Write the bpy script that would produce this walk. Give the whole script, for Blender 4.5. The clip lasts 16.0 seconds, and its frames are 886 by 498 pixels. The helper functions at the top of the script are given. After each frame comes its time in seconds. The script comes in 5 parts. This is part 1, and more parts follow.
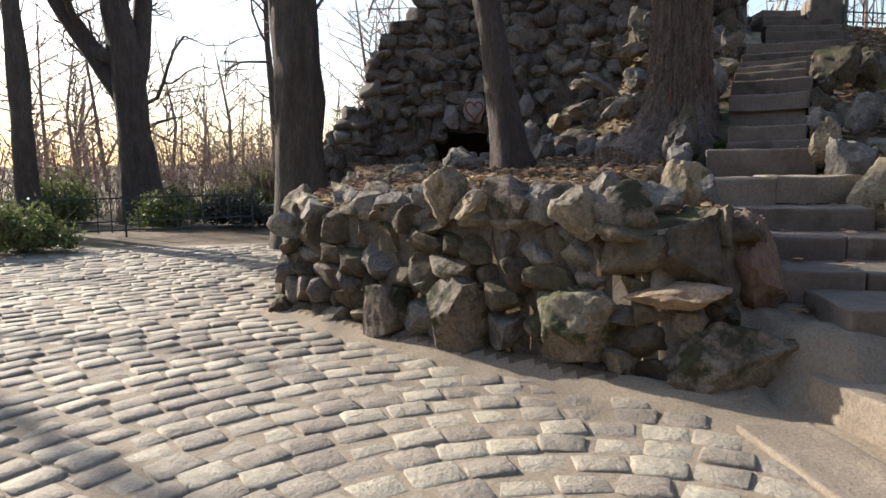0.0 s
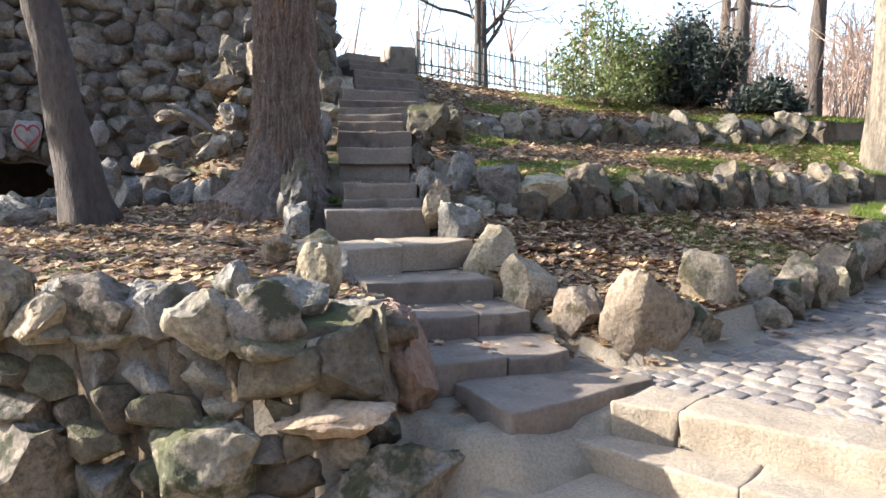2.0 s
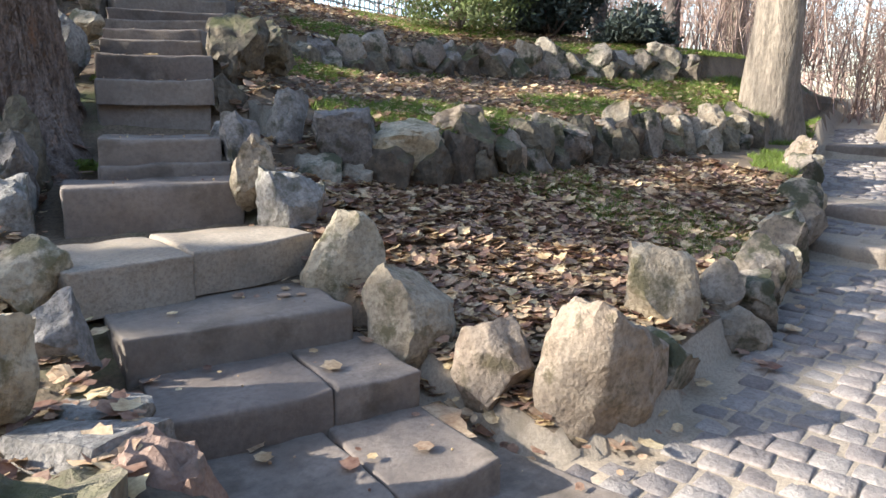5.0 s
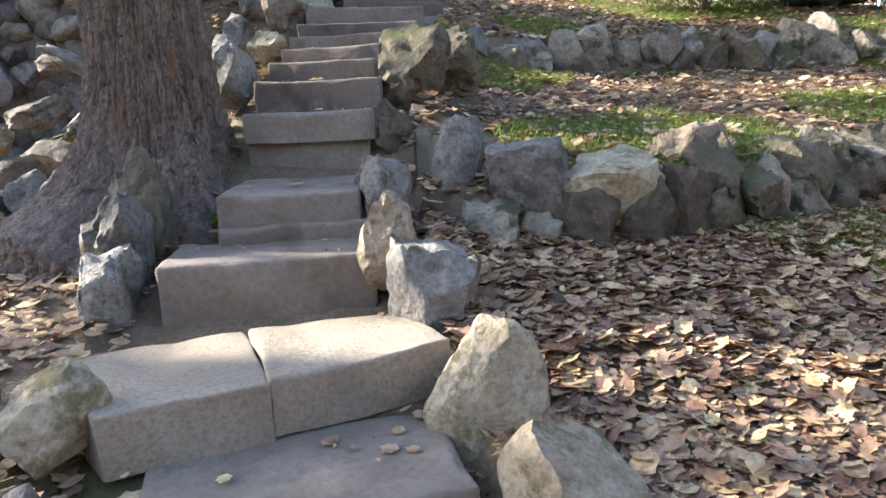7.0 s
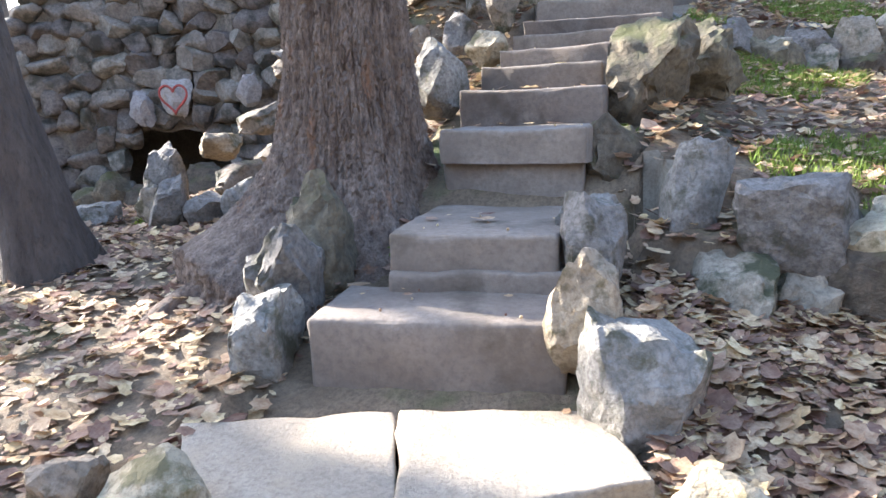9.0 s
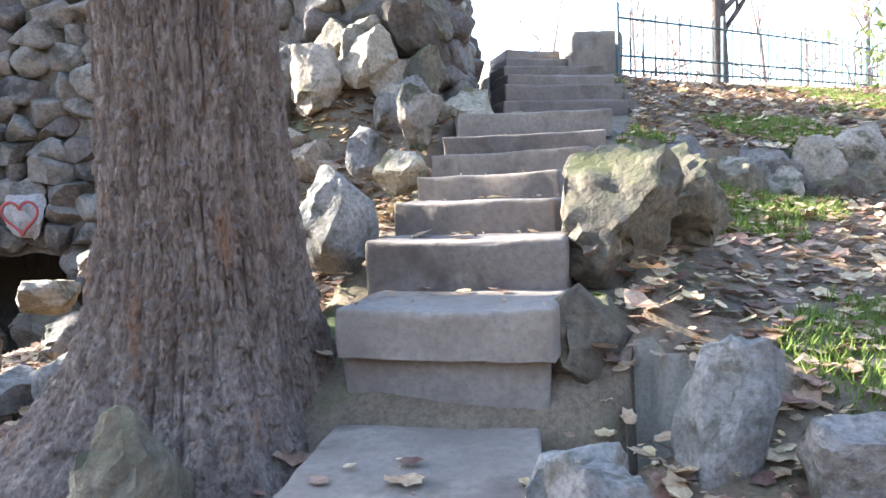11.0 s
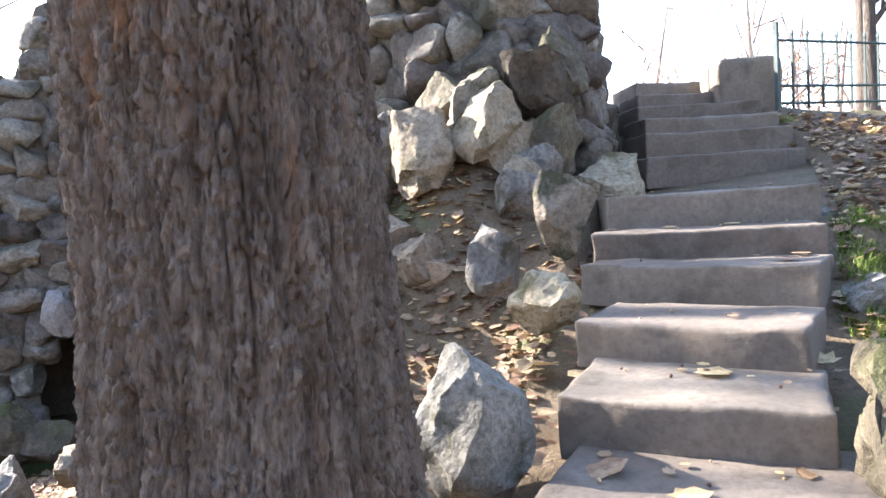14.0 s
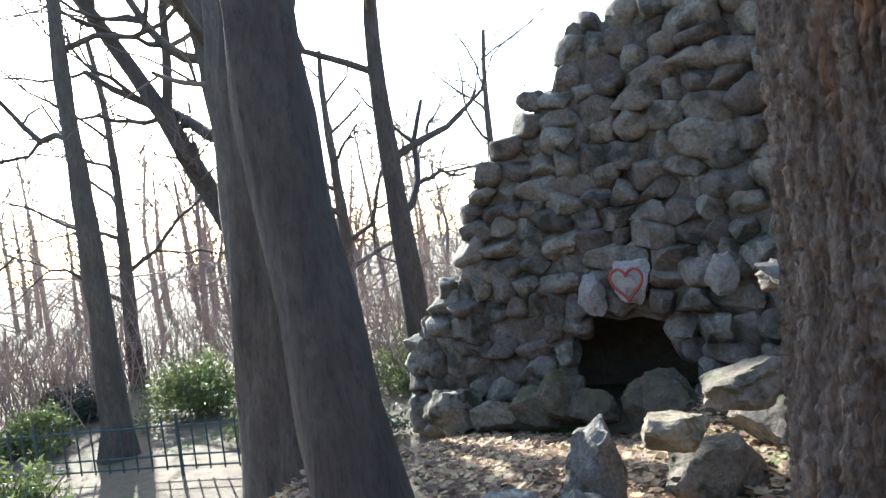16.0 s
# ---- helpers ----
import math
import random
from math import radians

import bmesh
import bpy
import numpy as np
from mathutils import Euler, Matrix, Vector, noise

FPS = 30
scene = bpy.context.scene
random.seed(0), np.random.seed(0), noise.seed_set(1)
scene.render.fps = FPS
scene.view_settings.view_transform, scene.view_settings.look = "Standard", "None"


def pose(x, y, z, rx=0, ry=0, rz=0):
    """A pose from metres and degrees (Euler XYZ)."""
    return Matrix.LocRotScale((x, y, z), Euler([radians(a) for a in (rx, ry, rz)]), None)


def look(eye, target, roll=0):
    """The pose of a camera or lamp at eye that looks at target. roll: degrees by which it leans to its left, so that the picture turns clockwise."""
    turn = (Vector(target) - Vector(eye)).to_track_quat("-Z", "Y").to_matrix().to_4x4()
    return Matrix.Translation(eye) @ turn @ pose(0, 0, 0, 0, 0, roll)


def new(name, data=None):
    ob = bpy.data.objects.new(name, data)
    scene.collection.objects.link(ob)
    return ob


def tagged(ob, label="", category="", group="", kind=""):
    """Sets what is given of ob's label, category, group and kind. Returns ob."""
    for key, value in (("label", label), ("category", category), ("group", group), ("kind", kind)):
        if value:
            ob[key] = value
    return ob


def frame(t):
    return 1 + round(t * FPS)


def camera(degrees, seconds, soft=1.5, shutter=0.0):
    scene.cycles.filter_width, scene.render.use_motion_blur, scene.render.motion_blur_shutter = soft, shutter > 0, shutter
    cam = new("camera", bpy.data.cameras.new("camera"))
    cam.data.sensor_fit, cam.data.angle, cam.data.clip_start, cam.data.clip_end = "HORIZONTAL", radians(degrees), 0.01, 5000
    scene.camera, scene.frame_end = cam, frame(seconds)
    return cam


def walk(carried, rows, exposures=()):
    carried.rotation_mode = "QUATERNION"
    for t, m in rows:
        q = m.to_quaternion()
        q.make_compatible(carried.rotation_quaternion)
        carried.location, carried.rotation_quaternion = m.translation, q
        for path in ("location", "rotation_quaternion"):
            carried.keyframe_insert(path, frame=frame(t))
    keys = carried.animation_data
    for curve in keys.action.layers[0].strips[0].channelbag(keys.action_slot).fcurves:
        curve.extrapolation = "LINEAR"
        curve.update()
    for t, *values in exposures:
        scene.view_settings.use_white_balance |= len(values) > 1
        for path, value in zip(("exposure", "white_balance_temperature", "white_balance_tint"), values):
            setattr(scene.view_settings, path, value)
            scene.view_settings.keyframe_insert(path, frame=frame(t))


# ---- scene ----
cam = camera(65.2, 16.0)
METRES, EYE, TILT, LEAN, TURN = 8.0, 1.24, -7.5, 1.0, 0.0
ROWS = [
    (0.0, 0.0, 0.0, 0.0, -0.0, 0.0, -0.0),
    (0.5, -0.0109, 0.0266, 0.0216, -15.23, -0.94, 0.82),
    (1.0, -0.0135, 0.0431, 0.0265, -26.34, -1.41, -0.25),
    (1.5, -0.0035, 0.0797, 0.0396, -30.1, -2.2, 3.87),
    (2.0, -0.0011, 0.104, 0.0567, -33.38, 0.36, 3.08),
    (2.5, -0.0023, 0.1396, 0.0735, -42.31, 0.75, 6.07),
    (3.0, 0.0161, 0.1592, 0.077, -46.19, -4.16, 4.61),
    (3.5, 0.0451, 0.1862, 0.0804, -47.81, -4.5, 4.52),
    (6.0, 0.2007, 0.3531, 0.109, -45.32, -8.11, 5.06),
    (6.5, 0.2361, 0.37, 0.1145, -37.92, -5.95, 4.13),
    (7.0, 0.2525, 0.3787, 0.1358, -27.63, -5.77, 4.88),
    (7.5, 0.2582, 0.3927, 0.1379, -23.52, -2.98, 5.75),
    (8.0, 0.2791, 0.4099, 0.1448, -16.1, -3.86, 4.03),
    (8.5, 0.2936, 0.4174, 0.1572, -8.48, -3.46, 4.53),
    (9.0, 0.2982, 0.4492, 0.1572, -8.11, -5.16, 2.49),
    (9.5, 0.3072, 0.4777, 0.1748, -14.15, -2.17, 2.86),
    (10.0, 0.3178, 0.5172, 0.1852, -15.16, 3.83, 4.16),
    (12.5, 0.3264, 0.6605, 0.2456, -15.51, -1.25, 2.36),
    (13.0, 0.3169, 0.6911, 0.2666, -17.42, 0.28, 7.24),
    (13.5, 0.3197, 0.7012, 0.2825, -11.59, 3.22, 6.56),
    (14.0, 0.3297, 0.7085, 0.2837, -7.75, 3.3, 4.07),
    (14.5, 0.3261, 0.7066, 0.2854, -6.49, 4.83, 5.36),
    (15.0, 0.3146, 0.7046, 0.286, 1.08, 5.84, 4.62),
    (15.5, 0.2972, 0.6979, 0.2873, 14.09, 6.33, 3.02),
    (16.0, 0.2802, 0.6846, 0.2847, 29.77, 4.51, 2.6),
]
EXPOSURES = [(0.0, 0.95, 6600, 12), (0.5, 1.5, 6600, 12), (1.0, 2.0, 6600, 12), (1.5, 2.15, 6500, 11), (3.5, 1.95, 6100, 11), (6.0, 2.0, 6200, 10), (7.0, 2.45, 6300, 11), (9.0, 3.05, 6100, 12), (10.0, 3.4, 5800, 10), (12.5, 3.0, 6300, 11), (14.0, 2.9, 6200, 12), (15.0, 3.15, 6000, 12), (15.5, 2.95, 5900, 10), (16.0, 2.15, 5800, 3)]
walk(cam, [(t, pose(0, 0, EYE, TILT, LEAN, TURN) @ pose(METRES * x, METRES * y, METRES * z, 90 + pitch, roll, yaw)) for t, x, y, z, yaw, pitch, roll in ROWS], EXPOSURES)

# ---- world, sun, exposure ----
SUN_AZ, SUN_EL = radians(-53.0), radians(25.0)
world = bpy.data.worlds.new("world")
scene.world = world
world.use_nodes = True
wn = world.node_tree.nodes
sky = wn.new("ShaderNodeTexSky")
sky.sky_type = "NISHITA"
sky.sun_disc = False
sky.sun_elevation = SUN_EL
sky.sun_rotation = SUN_AZ
sky.dust_density = 1.2
sky.air_density = 1.0
wn["Background"].inputs[1].default_value = 0.15
world.node_tree.links.new(sky.outputs[0], wn["Background"].inputs[0])
sun_data = bpy.data.lights.new("sun", "SUN")
sun_data.energy, sun_data.angle, sun_data.color = 5.0, radians(0.6), (1.0, 0.93, 0.82)
sun = new("sun", sun_data)
sun_dir = Vector((math.sin(SUN_AZ) * math.cos(SUN_EL), math.cos(SUN_AZ) * math.cos(SUN_EL), math.sin(SUN_EL)))
sun.matrix_world = look(sun_dir * 60, (0, 0, 0))

# ---- numpy noise ----
def hash01(i, j, k, seed):
    h = (i * 73856093) ^ (j * 19349663) ^ (k * 83492791) ^ (seed * 2654435)
    h = (h ^ (h >> 13)) * 1274126177
    h = (h ^ (h >> 16)) & 0x7FFFFFFF
    return (h % 100003) / 100003.0


def vnoise(P, seed=0):
    """Smooth value noise in -1..1 at the rows of P."""
    P = np.asarray(P, float)
    F = np.floor(P).astype(np.int64)
    w = P - F
    w = w * w * (3 - 2 * w)
    out = np.zeros(len(P))
    for a in (0, 1):
        for b in (0, 1):
            for c in (0, 1):
                wt = (w[:, 0] if a else 1 - w[:, 0]) * (w[:, 1] if b else 1 - w[:, 1]) * (w[:, 2] if c else 1 - w[:, 2])
                out += wt * hash01(F[:, 0] + a, F[:, 1] + b, F[:, 2] + c, seed)
    return out * 2 - 1


def fbm(P, seed=0, octaves=4):
    P = np.asarray(P, float)
    total, amp = np.zeros(len(P)), 0.5
    for o in range(octaves):
        total += amp * vnoise(P * 2 ** o, seed + o * 7)
        amp *= 0.5
    return total


def cells(U, seed=0):
    """Nearest and second nearest cell distance and a cell's random number, for rows of 2D points."""
    F = np.floor(U).astype(np.int64)
    d1 = np.full(len(U), 9.0)
    d2 = d1.copy()
    idn = np.zeros(len(U))
    for a in (-1, 0, 1):
        for b in (-1, 0, 1):
            ci, cj = F[:, 0] + a, F[:, 1] + b
            px = ci + hash01(ci, cj, ci * 0 + 1, seed)
            py = cj + hash01(ci, cj, ci * 0 + 2, seed)
            d = np.hypot(U[:, 0] - px, U[:, 1] - py)
            near = d < d1
            d2 = np.where(near, d1, np.minimum(d2, d))
            idn = np.where(near, hash01(ci, cj, ci * 0 + 3, seed), idn)
            d1 = np.where(near, d, d1)
    return d1, d2, idn


# ---- materials ----
def material(name, cols, scale=6.0, rough=0.85, bump=0.35, fine=40.0, fine_bump=0.25, spots=None, spot_scale=3.0, spot_lo=0.55, spot_hi=0.68, vary=0.25, island=False, moss=None, spec=0.25, translucent=None):
    """Grainy surface: two noises mix cols[0..2]; spots lay a second colour in patches; moss lies on faces that look up."""
    m = bpy.data.materials.new(name)
    m.use_nodes = True
    nt = m.node_tree
    n, l = nt.nodes, nt.links
    bsdf = n["Principled BSDF"]
    bsdf.inputs["Roughness"].default_value = rough
    bsdf.inputs["Specular IOR Level"].default_value = spec
    tc = n.new("ShaderNodeTexCoord")
    src = n.new("ShaderNodeMapping")
    src.vector_type = "POINT"
    geo = n.new("ShaderNodeNewGeometry")
    l.new(geo.outputs["Position"], src.inputs["Vector"])

    def tex(sc, detail=5.0, ro=0.6):
        t = n.new("ShaderNodeTexNoise")
        t.inputs["Scale"].default_value = sc
        t.inputs["Detail"].default_value = detail
        t.inputs["Roughness"].default_value = ro
        l.new(src.outputs[0], t.inputs["Vector"])
        return t

    def ramp(a, b, src_socket):
        r = n.new("ShaderNodeMapRange")
        r.inputs["From Min"].default_value, r.inputs["From Max"].default_value = a, b
        l.new(src_socket, r.inputs["Value"])
        return r.outputs["Result"]

    def mix(fac, a, b, mode="MIX"):
        x = n.new("ShaderNodeMix")
        x.data_type, x.blend_type = "RGBA", mode
        if isinstance(fac, float):
            x.inputs[0].default_value = fac
        else:
            l.new(fac, x.inputs[0])
        for s, v in ((6, a), (7, b)):
            if isinstance(v, tuple):
                x.inputs[s].default_value = (*v, 1)
            else:
                l.new(v, x.inputs[s])
        return x.outputs[2]

    big, small = tex(scale), tex(fine, 6.0, 0.7)
    col = mix(ramp(0.35, 0.65, big.outputs["Fac"]), cols[0], cols[1])
    col = mix(ramp(0.42, 0.75, small.outputs["Fac"]), col, cols[2])
    if spots:
        sp = tex(spot_scale, 6.0, 0.65)
        col = mix(ramp(spot_lo, spot_hi, sp.outputs["Fac"]), col, spots)
    rnd = geo.outputs["Random Per Island"]
    if not island:
        info = n.new("ShaderNodeObjectInfo")
        rnd = info.outputs["Random"]
    hsv = n.new("ShaderNodeHueSaturation")
    l.new(col, hsv.inputs["Color"])
    mr = n.new("ShaderNodeMapRange")
    mr.inputs["To Min"].default_value, mr.inputs["To Max"].default_value = 1 - vary, 1 + vary
    l.new(rnd, mr.inputs["Value"])
    l.new(mr.outputs[0], hsv.inputs["Value"])
    hue = n.new("ShaderNodeMath")
    hue.operation = "MULTIPLY_ADD"
    hue.inputs[1].default_value, hue.inputs[2].default_value = 0.024 * vary / 0.25, 0.5 - 0.012 * vary / 0.25
    l.new(rnd, hue.inputs[0])
    l.new(hue.outputs[0], hsv.inputs["Hue"])
    col = hsv.outputs[0]
    if moss:
        sep = n.new("ShaderNodeSeparateXYZ")
        l.new(geo.outputs["Normal"], sep.inputs[0])
        mt = tex(2.2, 5.0, 0.7)
        add = n.new("ShaderNodeMath")
        add.operation = "MULTIPLY_ADD"
        add.inputs[1].default_value = 0.3
        l.new(sep.outputs["Z"], add.inputs[0])
        l.new(mt.outputs["Fac"], add.inputs[2])
        col = mix(ramp(moss[1], moss[1] + 0.22, add.outputs[0]), col, moss[0])
    l.new(col, bsdf.inputs["Base Color"])
    height = n.new("ShaderNodeMath")
    height.operation = "MULTIPLY_ADD"
    height.inputs[1].default_value = fine_bump
    l.new(small.outputs["Fac"], height.inputs[0])
    l.new(big.outputs["Fac"], height.inputs[2])
    bp = n.new("ShaderNodeBump")
    bp.inputs["Strength"].default_value = bump
    bp.inputs["Distance"].default_value = 0.045
    l.new(height.outputs[0], bp.inputs["Height"])
    l.new(bp.outputs[0], bsdf.inputs["Normal"])
    if translucent:
        tr = n.new("ShaderNodeBsdfTranslucent")
        l.new(col, tr.inputs["Color"])
        ms = n.new("ShaderNodeMixShader")
        ms.inputs[0].default_value = translucent
        l.new(bsdf.outputs[0], ms.inputs[1])
        l.new(tr.outputs[0], ms.inputs[2])
        l.new(ms.outputs[0], n["Material Output"].inputs["Surface"])
    return m


MOSS = (0.075, 0.078, 0.026)
M_ROCK = material("weathered limestone", [(0.17, 0.14, 0.105), (0.30, 0.255, 0.20), (0.08, 0.065, 0.05)], 5, bump=0.95, fine=38, spots=(0.05, 0.05, 0.028), spot_scale=4.5, spot_lo=0.50, spot_hi=0.60, moss=(MOSS, 0.78))
M_ROCK_G = material("grey limestone", [(0.16, 0.145, 0.125), (0.27, 0.245, 0.215), (0.075, 0.067, 0.057)], 9, bump=0.95, fine=45, spots=(0.075, 0.068, 0.045), spot_scale=6.0, spot_lo=0.54, spot_hi=0.64, moss=(MOSS, 0.9))
M_ROCK_T = material("tan limestone", [(0.26, 0.205, 0.14), (0.36, 0.30, 0.215), (0.13, 0.10, 0.07)], 8, bump=0.95, fine=40, spots=(0.12, 0.10, 0.055), spot_scale=5.0, spot_lo=0.54, spot_hi=0.64, moss=(MOSS, 0.86))
M_ROCK_M = material("mossy tufa", [(0.085, 0.07, 0.05), (0.16, 0.13, 0.09), (0.045, 0.037, 0.028)], 9, bump=0.95, fine=30, moss=((0.072, 0.072, 0.027), 0.68))
M_RED = material("reddish boulder", [(0.25, 0.165, 0.11), (0.34, 0.255, 0.19), (0.15, 0.095, 0.065)], 6, bump=0.8, fine=45, spots=(0.12, 0.10, 0.07), spot_scale=5.0)
M_WALLSTONE = material("grotto stone", [(0.14, 0.115, 0.095), (0.23, 0.20, 0.17), (0.07, 0.06, 0.05)], 5, bump=0.95, fine=30, spots=(0.055, 0.05, 0.038), spot_scale=3.5, spot_lo=0.50, spot_hi=0.62, vary=0.35, moss=(MOSS, 0.82))
M_WALLJOINED = material("grotto stone far", [(0.14, 0.115, 0.095), (0.23, 0.20, 0.17), (0.07, 0.06, 0.05)], 5, bump=0.95, fine=30, spots=(0.055, 0.05, 0.038), spot_scale=3.5, spot_lo=0.50, spot_hi=0.62, vary=0.35, island=True, moss=(MOSS, 0.82))
M_WHITE = material("chalk-painted stone", [(0.32, 0.29, 0.27), (0.40, 0.37, 0.35), (0.18, 0.16, 0.14)], 9, bump=0.5)
M_MORTAR = material("dark earth mortar", [(0.12, 0.10, 0.08), (0.17, 0.145, 0.12), (0.06, 0.055, 0.04)], 7, bump=0.6)
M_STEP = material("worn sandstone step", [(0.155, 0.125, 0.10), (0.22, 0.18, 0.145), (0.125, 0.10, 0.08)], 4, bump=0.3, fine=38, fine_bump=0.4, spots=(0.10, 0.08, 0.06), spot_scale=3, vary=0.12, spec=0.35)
# also laid on the landing, where its paler tone stands for sun
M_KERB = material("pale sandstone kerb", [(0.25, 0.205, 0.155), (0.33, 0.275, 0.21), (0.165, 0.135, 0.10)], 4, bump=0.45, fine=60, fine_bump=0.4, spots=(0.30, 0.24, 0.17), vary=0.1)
M_COBBLE = material("granite sett", [(0.30, 0.262, 0.205), (0.37, 0.325, 0.26), (0.20, 0.175, 0.135)], 9, rough=0.78, bump=0.6, fine=60, vary=0.26, spec=0.3)
M_COBBLE_J = material("granite sett far", [(0.30, 0.262, 0.205), (0.37, 0.325, 0.26), (0.20, 0.175, 0.135)], 9, rough=0.78, bump=0.6, fine=60, vary=0.26, spec=0.3, island=True)
# purple-brown setts, darkened further to carry the shade that lies on the path
M_PATHSETT = material("purplish path sett", [(0.19, 0.165, 0.145), (0.25, 0.22, 0.195), (0.12, 0.10, 0.09)], 9, rough=0.8, bump=0.6, fine=60, vary=0.22)
M_PATHSETT_J = material("purplish path sett far", [(0.19, 0.165, 0.145), (0.25, 0.22, 0.195), (0.12, 0.10, 0.09)], 9, rough=0.8, bump=0.6, fine=60, vary=0.22, island=True)
M_BED = material("sandy joint earth", [(0.27, 0.22, 0.16), (0.33, 0.27, 0.20), (0.17, 0.14, 0.10)], 3, bump=0.5, fine=60, spots=(0.20, 0.16, 0.11), vary=0.0)
M_SOIL = material("leaf littered soil", [(0.13, 0.095, 0.06), (0.19, 0.14, 0.09), (0.07, 0.05, 0.035)], 5, bump=0.8, fine=50, spots=(0.06, 0.085, 0.025), spot_scale=0.8, spot_lo=0.55, vary=0.0)
M_BARK = material("furrowed brown bark", [(0.16, 0.115, 0.088), (0.32, 0.25, 0.20), (0.06, 0.043, 0.033)], 16, bump=1.0, fine=75, fine_bump=0.6, spots=(0.30, 0.165, 0.095), spot_scale=9.0, spot_lo=0.59, spot_hi=0.70, vary=0.0)
M_BARK.node_tree.nodes["Mapping"].inputs["Scale"].default_value = (1, 1, 0.3)
M_BARK_P = material("pale grey bark", [(0.17, 0.14, 0.105), (0.26, 0.215, 0.165), (0.07, 0.055, 0.043)], 9, bump=1.0, fine=32, fine_bump=0.6, vary=0.15)
M_BARK_P.node_tree.nodes["Mapping"].inputs["Scale"].default_value = (1, 1, 0.3)
M_BARK_D = material("dark bare bark", [(0.085, 0.07, 0.06), (0.14, 0.115, 0.095), (0.04, 0.032, 0.028)], 9, bump=1.0, fine=36, fine_bump=0.6, vary=0.15)
M_BARK_D.node_tree.nodes["Mapping"].inputs["Scale"].default_value = (1, 1, 0.3)
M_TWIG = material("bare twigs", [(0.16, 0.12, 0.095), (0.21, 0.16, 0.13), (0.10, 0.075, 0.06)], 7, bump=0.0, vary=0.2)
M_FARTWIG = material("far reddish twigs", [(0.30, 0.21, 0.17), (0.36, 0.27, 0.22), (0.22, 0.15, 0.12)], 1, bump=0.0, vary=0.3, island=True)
M_LEAF = material("dry fallen leaf", [(0.33, 0.20, 0.115), (0.50, 0.375, 0.25), (0.18, 0.095, 0.055)], 9, rough=0.7, bump=0.2, vary=0.6, island=True, translucent=0.25)
M_GRASS = material("grass blades", [(0.13, 0.19, 0.035), (0.20, 0.25, 0.05), (0.09, 0.12, 0.025)], 3, rough=0.6, bump=0.0, vary=0.3, island=True, translucent=0.35)
M_SHRUB = material("olive shrub leaves", [(0.14, 0.17, 0.06), (0.20, 0.22, 0.09), (0.08, 0.11, 0.035)], 3, rough=0.5, bump=0.0, vary=0.35, island=True, translucent=0.35)
M_YEW = material("dark evergreen needles", [(0.05, 0.065, 0.05), (0.075, 0.09, 0.07), (0.035, 0.04, 0.035)], 3, rough=0.5, bump=0.0, vary=0.3, island=True, translucent=0.2)
M_IRON = material("dark green painted iron", [(0.035, 0.06, 0.06), (0.05, 0.08, 0.08), (0.03, 0.04, 0.04)], 9, rough=0.5, bump=0.1, vary=0.05, spec=0.4)
M_RED_PAINT = material("red spray paint", [(0.40, 0.07, 0.06), (0.34, 0.08, 0.07), (0.22, 0.07, 0.06)], 20, bump=0.2, vary=0.0)
M_FAR = material("hazy far wood", [(0.09, 0.07, 0.055), (0.12, 0.095, 0.075), (0.06, 0.05, 0.04)], 0.3, bump=0.0, vary=0.2, island=True)


# ---- mesh helpers ----
def mesh_of(name, V, F, mat, smooth=True):
    me = bpy.data.meshes.new(name)
    V = np.asarray(V, float)
    me.from_pydata(V.tolist(), [], F if isinstance(F, list) else F.tolist())
    if mat:
        me.materials.append(mat)
    me.polygons.foreach_set("use_smooth", [smooth] * len(me.polygons))
    me.update()
    return me


def child(name, me, parent, label="", kind=""):
    ob = new(name, me)
    ob.parent = parent
    return tagged(ob, label=label, kind=kind)


def thing(name, me, label, category, group="", kind=""):
    return tagged(new(name, me), label, category, group, kind)


def join(parts):
    """Several (V, F) pairs as one."""
    Vs, Fs, o = [], [], 0
    for V, F in parts:
        Vs.append(np.asarray(V, float))
        Fs += (np.asarray(F) + o).tolist() if not isinstance(F, list) else [[i + o for i in f] for f in F]
        o += len(V)
    return np.concatenate(Vs), Fs


def ico(level):
    bm = bmesh.new()
    bmesh.ops.create_icosphere(bm, subdivisions=level, radius=1.0)
    V = np.array([v.co for v in bm.verts])
    F = np.array([[v.index for v in f.verts] for f in bm.faces])
    bm.free()
    return V, F


ICO = {k: ico(k) for k in (2, 3, 4, 5)}


